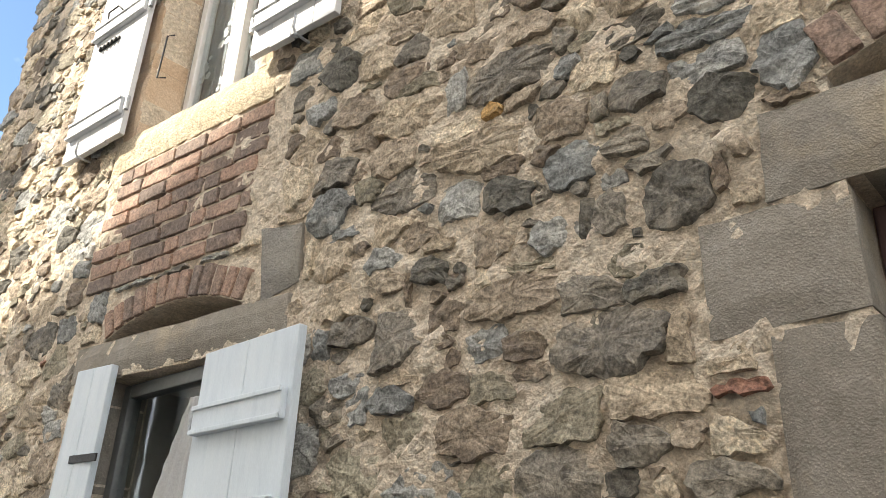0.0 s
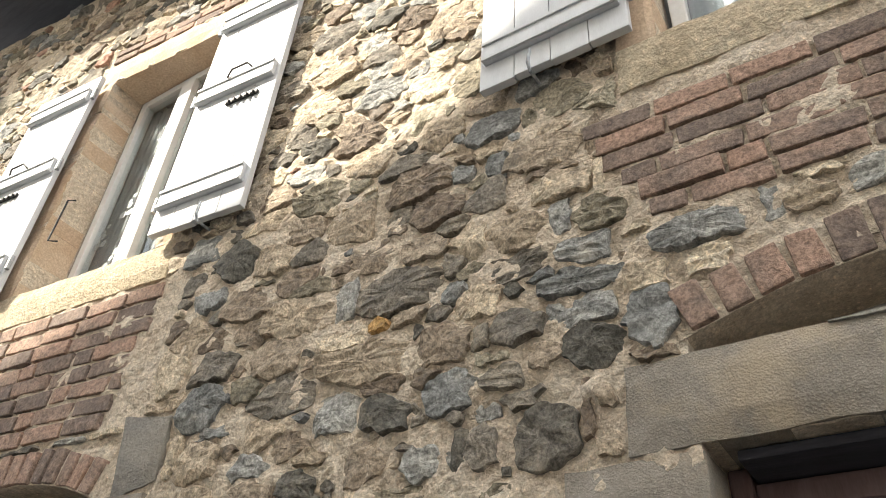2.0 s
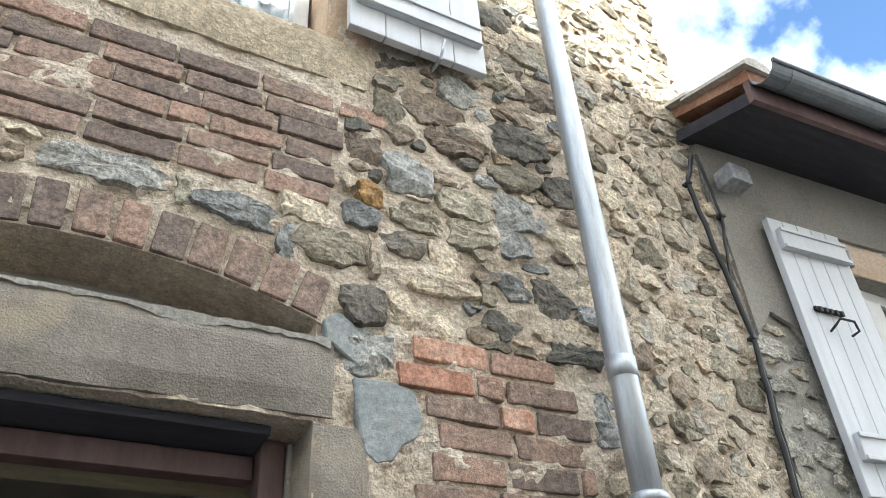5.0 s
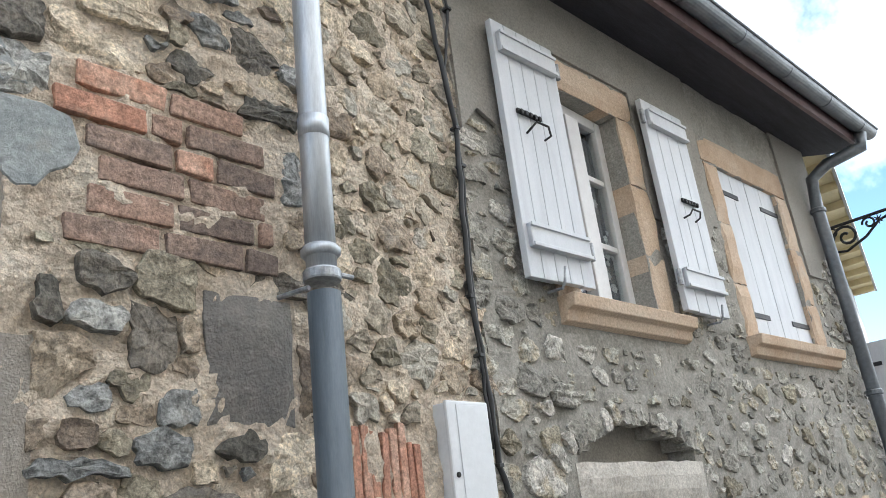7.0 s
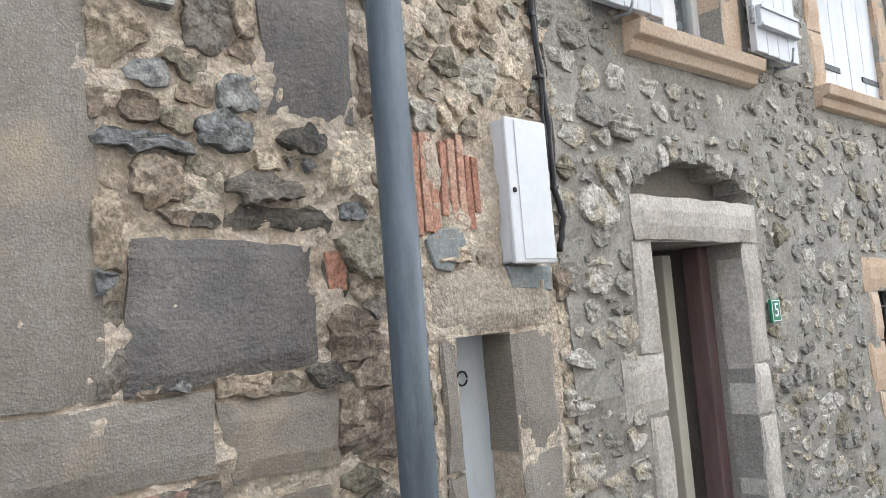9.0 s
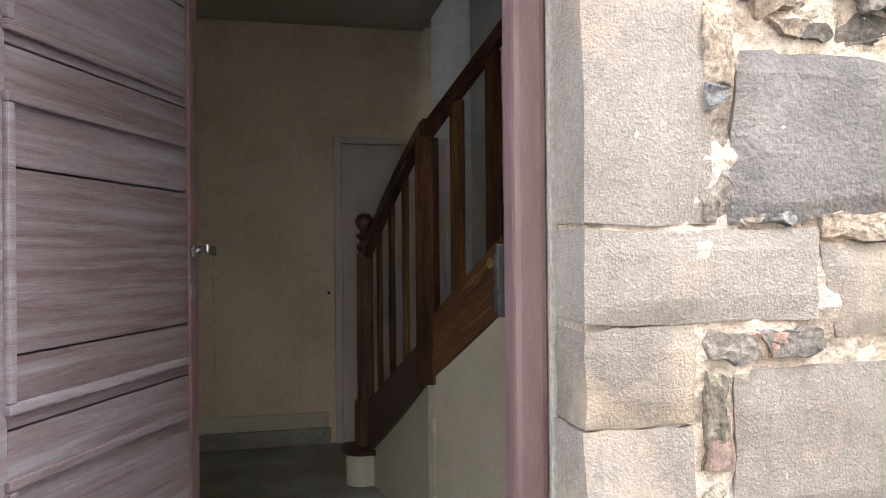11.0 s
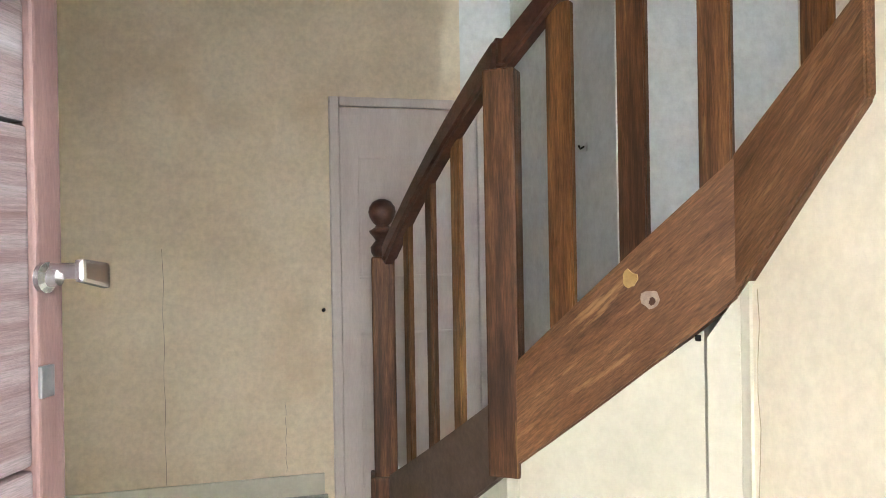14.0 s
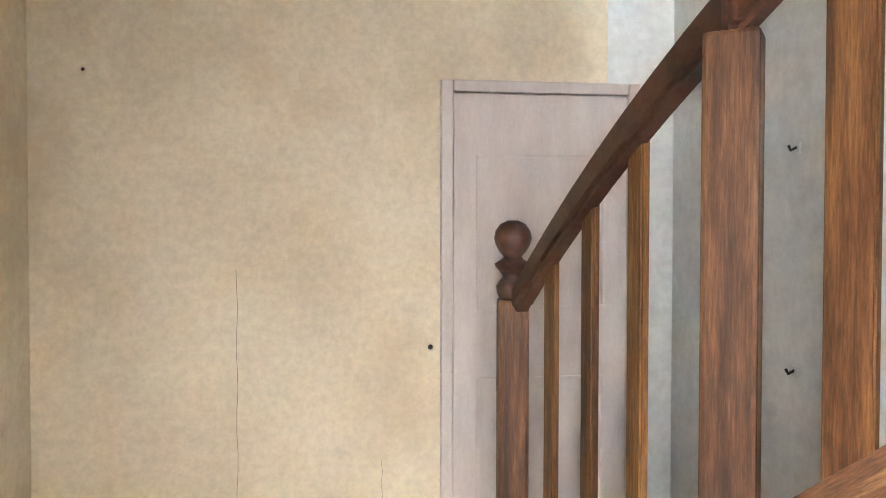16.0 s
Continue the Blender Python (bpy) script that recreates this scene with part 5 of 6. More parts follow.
# ---- shutters ----
def shutter(w, h, at, material, label, boards=4, battens=(0.14, 0.62), mirror=False, latch=0.0, handle=0.0, brace=False, group="house shutters", iron=False, stay=True):
    """A boarded shutter; local x across from the hinge, face at -y, foot at z = 0."""
    sh = thing("shutter", label, "shutter", at, group)
    s = -1 if mirror else 1
    bw = w / boards

    def bx(x0, y0, z0, x1, y1, z1, bev):
        a, b = sorted((s * x0, s * x1))
        return box_bm(a, y0, z0, b, y1, z1, bev)
    for k in range(boards):
        part("board", bx(k * bw + 0.001, 0, RD.uniform(-0.004, 0.004), (k + 1) * bw - 0.001, 0.03, h, 0.004), material, sh)
    for z in battens:
        if iron:
            part("strap_hinge", bx(-0.03, -0.006, z * h, w * 0.62, 0.001, z * h + 0.03, 0.002), M_IRON, sh, "black iron strap hinge")
            continue
        b = part("batten", bx(0.02, -0.022, z * h, w - 0.02, 0.001, z * h + 0.095, 0.006), material, sh)
        part("moulding", bx(0.02, -0.030, z * h, w - 0.02, -0.0225, z * h + 0.016, 0.003), material, b)
        part("moulding", bx(0.02, -0.030, z * h + 0.079, w - 0.02, -0.0225, z * h + 0.095, 0.003), material, b)
        part("hinge", tube([(s * -0.012, 0.0, z * h + 0.01), (s * -0.012, 0.0, z * h + 0.085)], 0.012, 8), M_STEEL, sh, "galvanised hinge knuckle")
    if latch:
        bar = part("latch_bar", bx(w * 0.45, -0.012, latch * h, w * 0.82, 0.0, latch * h + 0.02, 0.003), M_IRON, sh, "black notched latch bar")
        for k in range(5):
            x = w * (0.48 + 0.07 * k)
            part("notch", bx(x, -0.022, latch * h - 0.008, x + 0.014, -0.010, latch * h + 0.014, 0.003), M_IRON, bar)
    if handle:
        x0, x1, z = s * w * 0.42, s * w * 0.70, handle * h
        part("handle", tube([(x0, 0.0, z), (x0, -0.035, z + 0.004), (x0 + (x1 - x0) * 0.2, -0.045, z + 0.035), (x1 - (x1 - x0) * 0.15, -0.045, z + 0.035), (x1, -0.03, z + 0.012), (x1, 0.0, z)], 0.005, 7), M_IRON, sh, "bent iron pull handle")
    if brace:
        bm = prism([(s * 0.03, h * 0.16), (s * 0.12, h * 0.16), (s * (w - 0.03), h * 0.62), (s * (w - 0.12), h * 0.62)], -0.020, 0.0, "y", 0.004)
        part("brace", bm, material, sh)
    if stay:
        x = s * w * 0.62
        part("stay", tube([(x, 0.05, -0.03), (x, -0.02, -0.035), (x, -0.035, -0.01), (x + 0.01, -0.04, 0.045)], 0.006, 7), M_STEEL, sh, "grey shutter stay")
    return sh


def window(name, x0, z0, x1, z1, y, face_label, rng_seed, bars=0, lace=True, paint=None):
    """A casement window with glass and lace curtain, set back in its opening."""
    wd = thing(name, face_label, "window", kind="structure")
    t = 0.055
    paint = paint or M_FRAME
    for q in ((x0, y, z0, x0 + t, y + 0.06, z1), (x1 - t, y, z0, x1, y + 0.06, z1), (x0 + t + 0.001, y, z0, x1 - t - 0.001, y + 0.06, z0 + t), (x0 + t + 0.001, y, z1 - t, x1 - t - 0.001, y + 0.06, z1)):
        part("window_frame", box_bm(*q, 0.006), paint, wd)
    xm = (x0 + x1) / 2
    if lace:
        part("window_frame", box_bm(xm - 0.055, y - 0.012, z0 + t + 0.001, xm + 0.055, y + 0.05, z1 - t - 0.001, 0.008), paint, wd)
    for k in range(bars):
        zb = z0 + (z1 - z0) * (k + 1) / (bars + 1)
        for a, b in ((x0 + t + 0.001, xm - 0.056), (xm + 0.056, x1 - t - 0.001)):
            part("glazing_bar", box_bm(a, y + 0.008, zb - 0.014, b, y + 0.045, zb + 0.014, 0.004), paint, wd)
    for a, b in ((x0 + t, xm - 0.055), (xm + 0.055, x1 - t)) if lace else ((x0 + t, x1 - t),):
        p = part("pane", box_bm(a, y + 0.024, z0 + t, b, y + 0.028, z1 - t), M_GLASS, wd)
        p.visible_shadow = False
    if not lace:
        return wd
    rng = random.Random(rng_seed)
    for side, (a, b) in enumerate(((x0 + t, xm - 0.03), (xm + 0.03, x1 - t))):
        cu = thing("lace_curtain", "white lace curtain with a woven tree and basket motif", "curtain", group="window curtains")
        bm = bmesh.new()
        nx, nz = 40, 10
        g = [[bm.verts.new((a + (b - a) * i / nx, y + 0.058 + 0.010 * math.sin(i * 0.75 + side) + 0.006 * math.sin(i * 1.9 + j * 0.2), z0 + 0.03 + (z1 - z0 - 0.12) * j / nz)) for j in range(nz + 1)] for i in range(nx + 1)]
        for i in range(nx):
            for j in range(nz):
                bm.faces.new((g[i][j], g[i + 1][j], g[i + 1][j + 1], g[i][j + 1]))
        ex = bmesh.ops.extrude_face_region(bm, geom=list(bm.faces))
        for q in ex["geom"]:
            if isinstance(q, bmesh.types.BMVert):
                q.co.y += 0.003
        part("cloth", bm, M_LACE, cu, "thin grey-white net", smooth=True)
        for tr in range(5):
            mo = bmesh.new()
            cx, cz = a + (b - a) * (0.2 + 0.3 * (tr % 3)) + rng.uniform(-0.02, 0.02), z0 + 0.06 + 0.26 * (tr // 2) + 0.1 * (tr % 2)
            for k in range(5):
                rr = 0.030 - 0.003 * k
                vs = []
                ox, oz = cx + (-0.028, 0.028, 0.0, -0.012, 0.016)[k], cz + (0.0, 0.0, 0.055, 0.085, 0.12)[k]
                for m in range(12):
                    an = 2 * math.pi * m / 12
                    q = rr * (1 + 0.18 * math.cos(5 * an))
                    vs.append(mo.verts.new((ox + q * math.cos(an), y + 0.0385, oz + 0.8 * q * math.sin(an))))
                mo.faces.new(vs)
            part("motif", mo, M_LACE_W, cu, "white woven tree motif")
    return wd


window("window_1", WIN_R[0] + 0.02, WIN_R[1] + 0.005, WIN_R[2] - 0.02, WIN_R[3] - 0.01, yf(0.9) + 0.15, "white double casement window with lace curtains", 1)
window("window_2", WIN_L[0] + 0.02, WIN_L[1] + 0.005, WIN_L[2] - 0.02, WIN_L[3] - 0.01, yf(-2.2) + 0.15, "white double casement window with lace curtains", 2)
window("window_3", WIN_G[0] + 0.01, WIN_G[1] + 0.005, WIN_G[2] - 0.01, WIN_G[3] - 0.01, yf(-2.1) + 0.05, "ground floor casement window in a deep stone opening, frame darkened for shade", 3, lace=False, paint=M_DIMF)
half_lace = thing("lace_curtain", "white lace half curtain with a scalloped edge drawn aside", "curtain", group="window curtains")
bm = bmesh.new()
g = []
for j in range(25):
    w_ = j / 24
    xa = -1.97 - 0.36 * (1 - w_) ** 0.9 + 0.014 * abs(math.sin(j * 1.3))
    g.append([bm.verts.new((xa + (-1.87 - xa) * i / 14, yf(-2.1) + 0.062 + 0.006 * math.sin(i * 1.4 + 0.15 * j), 1.45 + 0.80 * w_)) for i in range(15)])
for j in range(24):
    for i in range(14):
        bm.faces.new((g[j][i], g[j][i + 1], g[j + 1][i + 1], g[j + 1][i]))
ex = bmesh.ops.extrude_face_region(bm, geom=list(bm.faces))
for q in ex["geom"]:
    if isinstance(q, bmesh.types.BMVert):
        q.co.y += 0.003
part("cloth", bm, M_LACE_W, half_lace, smooth=True)
WL = "white painted boarded shutter opened flat against the stone wall"
tilt_l = math.degrees(math.atan(0.08))
shutter(0.53, 1.50, pose(0.305, 1.492, 3.715, 0, 0, 0), M_WHITE, WL, mirror=True, battens=(0.075, 0.80), latch=0.55, handle=0.60)
shutter(0.51, 1.50, pose(1.445, 1.492, 3.715, 0, 0, 0), M_WHITE, WL, battens=(0.075, 0.80), latch=0.55, handle=0.60)
shutter(0.54, 1.53, pose(-2.72, yf(-2.72) - 0.085, 3.60, 0, 0, tilt_l), M_WHITE, WL, mirror=True, battens=(0.08, 0.50, 0.86), latch=0.445, handle=0.555)
shutter(0.50, 1.53, pose(-1.755, yf(-1.755) - 0.085, 3.615, 0, 0, tilt_l), M_WHITE, WL, battens=(0.08, 0.50, 0.86), latch=0.445, handle=0.555)
BL = "pale blue-grey boarded shutter with a diagonal brace, half open"
shutter(0.545, 1.30, pose(-1.725, yf(-1.73) - 0.075, 1.05, 0, 0, -2), M_BLUEW, BL, boards=2, battens=(0.78, 0.08), brace=True, stay=False)
shutter(0.25, 1.34, pose(-2.33, yf(-2.33) - 0.075, 1.06, 0, 0, 6), M_BLUEW, "pale blue-grey boarded shutter standing out from the wall", boards=2, mirror=True, battens=(0.72, 0.1), iron=True, stay=False)
for x in (-2.62, 0.42):
    th = thing("window_hook", "thin bent iron window hook on the stone jamb", "hook")
    part("rod", tube([(x, yf(x) + 0.03, 3.95), (x - 0.01, yf(x) - 0.01, 3.93), (x + 0.01, yf(x) - 0.012, 4.18), (x + 0.02, yf(x) + 0.02, 4.2)], 0.005, 6), M_IRON, th)

# ---- downpipe on the rubble house ----
dp = thing("downpipe", "round galvanised zinc downpipe with a socket joint and bracket", "downpipe")
PX = 2.255
part("pipe", tube([(PX, 1.455, 2.20), (PX, 1.455, 2.64), (PX - 0.004, 1.455, 4.4), (PX - 0.004, 1.455, 6.4)], 0.040, 24), M_ZINC, dp, smooth=True)
part("pipe", tube([(PX + 0.006, 1.455, -0.3), (PX + 0.003, 1.455, 2.16)], 0.043, 24), M_PIPE_B, dp, "dull blue-grey lower pipe length", smooth=True)
part("socket", tube([(PX, 1.455, 2.60), (PX, 1.455, 2.66)], 0.043, 24), M_ZINC, dp, smooth=True)
bk = part("bracket", lathe([(0.047, 2.19), (0.049, 2.195), (0.049, 2.215), (0.046, 2.22)], 24), M_STEEL, dp, "steel clamp ring", at=Matrix.Translation((PX, 1.455, 0)))
part("bolt", tube([(0.035, -0.03, 2.205), (0.075, -0.03, 2.205)], 0.007, 8), M_STEEL, bk)
part("bracket_arm", tube([(PX - 0.04, 1.46, 2.17), (PX - 0.06, 1.56, 2.17)], 0.007, 8), M_STEEL, dp)
part("collar", lathe([(0.044, 0), (0.052, 0.008), (0.052, 0.02), (0.044, 0.03)], 24), M_ZINC, dp, smooth=True, at=Matrix.Translation((PX, 1.455, 2.255)))

# ---- meter box, cellar door, cables ----
mb = thing("meter_box", "white plastic electricity meter box on the wall", "meter box")
by = yf(2.87)
part("case", box_bm(2.765, by - 0.045, 1.515, 2.945, by + 0.005, 1.93, 0.006), M_PLASTIC, mb)
lid = part("lid", box_bm(2.76, by - 0.06, 1.51, 2.95, by - 0.0455, 1.935, 0.006), M_PLASTIC, mb)
part("lid_panel", box_bm(2.80, by - 0.0625, 1.522, 2.943, by - 0.0605, 1.923, 0.0015), M_PLASTIC, lid)
part("lock", lathe([(0.008, 0), (0.008, 0.004), (0.005, 0.006)], 10), M_IRON, lid, at=pose(2.78, by - 0.06, 1.72, 90, 0, 0))
cdr = thing("door_3", "small pale blue-grey cellar door, weathered and peeling", "door", kind="structure")
for k in range(2):
    part("board", box_bm(2.532 + 0.119 * k, 1.70, -0.4, 2.650 + 0.119 * k, 1.73, 1.318, 0.003), M_BLUEW, cdr)
part("pull_ring", tube([(2.66 + 0.02 * math.cos(a * 0.5), 1.692, 1.2 + 0.02 * math.sin(a * 0.5)) for a in range(13)], 0.003, 6), M_IRON, cdr)


def cable(name, pts, r, label):
    ob = thing(name, label, "cable")
    fine = []
    for a, b in zip(pts, pts[1:]):
        for k in range(5):
            fine.append(Vector(a).lerp(Vector(b), k / 5) + Vector((0.003 * math.sin(k * 2.1 + a[2] * 9), -0.002 * (k % 2), 0)))
    fine.append(Vector(pts[-1]))
    part("sheath", tube(fine, r, 7), M_CABLE, ob, smooth=True)
    for p in pts[1:-1:2]:
        part("clip", box_bm(p[0] - 0.012, p[1] - 0.012, p[2] - 0.006, p[0] + 0.012, p[1] + 0.02, p[2] + 0.006, 0.002), M_CABLE, ob)
    return ob


cable("power_cable", [(2.98, 1.56, 3.78), (2.92, 1.57, 3.62), (2.97, 1.575, 3.30), (3.02, 1.575, 2.95), (3.0, 1.58, 2.6), (2.99, 1.585, 2.3), (3.02, 1.585, 2.0), (3.03, 1.59, 1.75), (3.06, 1.585, 1.66), (3.03, 1.59, 1.55)], 0.010, "black power cable clipped down the wall corner")
cable("power_cable", [(3.01, 1.56, 3.8), (3.06, 1.57, 3.5), (3.0, 1.575, 3.2), (3.03, 1.58, 2.8), (3.01, 1.585, 2.4), (3.0, 1.585, 2.1), (3.01, 1.59, 1.8)], 0.006, "thin black wire beside the power cable")

# ---- lower grey house ----
G_WIN = (3.66, 2.37, 4.22, 3.40)
G_WIN2 = (5.22, 2.36, 6.0, 3.40)
G_DOOR = (3.54, -1.0, 4.17, 1.585)
G_SLIT = (5.54, 0.2, 5.92, 1.335)
G_OPEN = (G_WIN, G_WIN2, G_DOOR, G_SLIT)
GX1 = 6.72


def solid_grey(x, z):
    return not any(o[0] < x < o[2] and o[1] < z < o[3] for o in G_OPEN)


def slot_grey(x, z):
    return in_slot(x, z, 3.86, 0.45, 1.74, 1.75, 0.15)


v, f = wall_mesh(lines(3.06, GX1, 0.055, [o[k] for o in G_OPEN for k in (0, 2)]), lines(-1.4, 4.05, 0.055, [o[k] for o in G_OPEN for k in (1, 3)]),
                 lambda x, z: solid_grey(x, z) and not slot_grey(x, z), yg, lambda x: yg(x) + 0.12, 0.012)
wall_grey = raw("wall_grey_house", v, f, M_MORTAR_G, kind="structure", label="grey mortared rubble front of a low old house", category="wall")
v, f = wall_mesh(lines(3.06, GX1, 0.4, [o[k] for o in G_OPEN for k in (0, 2)]), lines(-1.4, 4.05, 0.4, [o[k] for o in G_OPEN for k in (1, 3)]),
                 solid_grey, lambda x: yg(x) + 0.12, lambda x: yg(x) + 0.45)
raw("wall_grey_core", v, f, M_PLASTER_G, kind="structure", label="inner core of the grey house wall", category="wall")
put("wall_grey_room", box_bm(3.36, 2.4, -1.4, GX1, 2.5, 4.05), M_DARKROOM, kind="structure", label="dim inner wall of the grey house", category="wall")
put("wall_grey_end", box_bm(GX1 - 0.2, yg(GX1) + 0.45, -1.4, GX1, 6.0, 4.05), M_PLASTER_G, kind="structure", label="rendered end wall of the grey house", category="wall")
put("floor_grey", box_bm(3.36, 1.9, 1.8, GX1 - 0.2, 2.4, 1.9), M_DARKROOM, kind="structure", label="upper floor of the grey house", category="floor")
put("ceiling_grey", box_bm(3.36, 1.9, 3.8, GX1 - 0.2, 2.4, 3.9), M_DARKROOM, kind="structure", label="upper ceiling of the grey house", category="ceiling")
# smooth render over the upper part, with a ragged foot
RG = random.Random(12)
foot = [(3.07 + 0.1 * k, 2.98 + 0.10 * math.sin(k * 1.3) + RG.uniform(-0.06, 0.06) + (0.15 if 4.8 > 3.07 + 0.1 * k > 4.55 else 0)) for k in range(37)]
for a, b in ((3.07, 3.50), (4.36, 5.02), (6.18, GX1)):
    ft = [p for p in foot if a <= p[0] <= b]
    if len(ft) < 2:
        continue
    bm = prism([(a, ft[0][1])] + ft + [(b, ft[-1][1]), (b, 4.04), (a, 4.04)], 0.0, -0.016, "y")
    for vtx in bm.verts:
        vtx.co.y += yg(vtx.co.x)
    part("render_coat", bm, M_PLASTER_G, wall_grey, "smooth grey render")
bm = prism([(3.501, 3.58), (4.359, 3.58), (4.359, 4.04), (3.501, 4.04)], 0.0, -0.015, "y")
for vtx in bm.verts:
    vtx.co.y += yg(vtx.co.x)
part("render_coat", bm, M_PLASTER_G, wall_grey)
gb = lambda nm, x0, z0, x1, z1, m, **k: rough_block(nm, x0, z0, x1, z1, yg, m, wall_grey, seed=len(wall_grey.children), **k)
for o in (G_WIN, G_WIN2):
    zz = o[1]
    for h in (0.30, 0.36, 0.37):
        gb("surround_stone", o[0] - 0.15, zz + 0.003, o[0], zz + h - 0.003, M_SAND, deep=0.11, skew=0.002)
        gb("surround_stone", o[2], zz + 0.003, o[2] + 0.15, zz + h - 0.003, M_SAND, deep=0.11, skew=0.002)
        zz += h
    gb("surround_stone", o[0] - 0.16, o[3] + 0.003, o[2] + 0.16, o[3] + 0.17, M_SAND, deep=0.11, skew=0.002, cells=(12, 4))
    sl = [(0.0, 0.0), (0.0, -0.11), (0.035, -0.10), (0.045, -0.06), (0.075, -0.05), (0.085, 0.0)]
    bm = prism([(-p[0], p[1]) for p in sl], o[0] - 0.17, o[2] + 0.19, "x", 0.003)
    for vtx in bm.verts:
        vtx.co.y += yg(vtx.co.x)
        vtx.co.z += o[1]
    part("window_sill", bm, M_SAND, wall_grey, "moulded sandstone sill")
gb("lintel", 3.43, 1.588, 4.30, 1.745, M_LIME, proud=0.02, cells=(14, 3), deep=0.11)
for k, (z0, z1, w) in enumerate(((1.2, 1.58, 0.12), (0.99, 1.19, 0.24), (0.45, 0.98, 0.11), (-1.0, 0.44, 0.15))):
    gb("jamb_stone", 3.54 - w, z0, 3.54, z1, M_LIME, deep=0.11)
    gb("jamb_stone", 4.17, z0 - 0.1, 4.17 + (0.13, 0.11, 0.12, 0.14)[k], z1 - 0.1 if k else z1, M_LIME, deep=0.11)
for z0, z1, w in ((1.34, 1.52, 0.0), (1.09, 1.335, 0.12), (0.84, 1.08, 0.21), (0.4, 0.83, 0.13)):
    if w:
        gb("jamb_stone", G_SLIT[0] - w, z0, G_SLIT[0], z1, M_SAND, deep=0.11)
        gb("jamb_stone", G_SLIT[2], z0, G_SLIT[2] + w, z1, M_SAND, deep=0.11)
    else:
        gb("lintel", G_SLIT[0] - 0.18, z0, G_SLIT[2] + 0.2, z1, M_SAND, deep=0.11, cells=(10, 3))
for k in range(17):   # rough relieving arch
    a = -0.66 + 1.32 * (k + RG.uniform(-0.2, 0.2)) / 16
    wide, reach, low = RG.uniform(0.020, 0.036), RG.uniform(0.05, 0.13), RG.uniform(-0.015, 0.01)
    rim = []
    for u, r_ in ((-wide, low), (0.0, low - 0.006), (wide, low), (wide * 1.1, low + 0.6 * reach), (wide * 0.4, low + reach), (-wide * 0.8, low + 0.9 * reach)):
        u, r_ = u + RG.uniform(-0.006, 0.006), 0.78 + r_ + RG.uniform(-0.008, 0.008)
        rim.append((3.86 + r_ * math.sin(a) + u * math.cos(a), 1.122 + r_ * math.cos(a) - u * math.sin(a)))
    vv, ff = stone_mesh(rim, yg, RG, RG.uniform(0.008, 0.022), 0.005)
    raw("arch_stone", vv, ff, M_STONE_G, wall_grey)
G_HOLES = [(3.48, 2.2, 4.42, 3.6), (5.03, 2.2, 6.2, 3.6), (3.40, -1.4, 4.32, 1.76), (5.3, 0.3, 6.14, 1.54), (3.38, 1.74, 4.34, 1.97), (3.05, 3.05, GX1, 4.05)]
RK = random.Random(6)
for x, z, hw, hh in ((3.26, 1.70, 0.11, 0.075), (3.27, 2.03, 0.09, 0.06), (3.22, 2.55, 0.07, 0.06), (3.45, 1.98, 0.09, 0.05), (3.20, 2.28, 0.08, 0.05), (3.32, 1.28, 0.09, 0.05), (3.22, 1.45, 0.07, 0.05)):
    v, f = stone_mesh(boulder(x, z, hw, hh, RK), yg, RK, 0.012, 0.012)
    raw("stone", v, f, M_STONE_G, wall_grey)
    G_HOLES.append((x - hw, z - hh, x + hw, z + hh))
polys = rubble(3.09, -0.6, GX1 - 0.03, 3.1, lambda x, z: not any(h[0] < x < h[2] and h[1] < z < h[3] for h in G_HOLES), G_HOLES, (0.048, 0.034, 0.023, 0.015), 1.4, 31, 0.020, tries=4500)
lay_stones(polys, yg, wall_grey, [(M_STONE_G, 4), (M_OLIVEST, 0.5)], lambda x, z: abs(x - 3.1) + 0.4 * abs(z - 2.0), 260, RK, proud=(-0.002, 0.012), soft=0.005)
window("window_4", G_WIN[0], G_WIN[1], G_WIN[2], G_WIN[3], yg(3.9) + 0.075, "white casement window with lace curtains in a sandstone surround", 4, bars=2)
tg_ = math.degrees(math.atan(-0.06))
GL = "pale grey-white tongue and groove shutter opened against the wall"
shutter(0.40, 1.12, pose(3.655, yg(3.65) - 0.075, 2.40, 0, 0, tg_), M_WHITE, GL, boards=5, mirror=True, battens=(0.10, 0.86), latch=0.62, handle=0.55)
shutter(0.40, 1.12, pose(4.36, yg(4.36) - 0.075, 2.40, 0, 0, tg_), M_WHITE, GL, boards=4, battens=(0.10, 0.86), latch=0.52, handle=0.44)
for k, x in enumerate((5.225, 5.998)):
    shutter(0.385, 1.03, pose(x, yg(x) + 0.02, 2.37, 0, 0, tg_), M_WHITE, "pale grey-white closed shutter with black strap hinges", boards=2, mirror=bool(k), battens=(0.12, 0.84), iron=True, stay=False)
g_door = thing("door_4", "open dark doorway with a brown frame and a pale inner door edge", "door", kind="structure")
part("jamb", box_bm(4.09, yg(4.1) + 0.14, -0.9, 4.169, yg(4.1) + 0.22, 1.58, 0.006), M_DFRAME, g_door)
part("leaf", box_bm(3.98, yg(4.0) + 0.24, -0.9, 4.05, yg(4.0) + 0.75, 1.56, 0.005), M_CREAM, g_door)
# Black sheet painting the unlit room behind the open doorway.
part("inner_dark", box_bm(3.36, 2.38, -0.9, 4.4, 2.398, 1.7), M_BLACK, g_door)
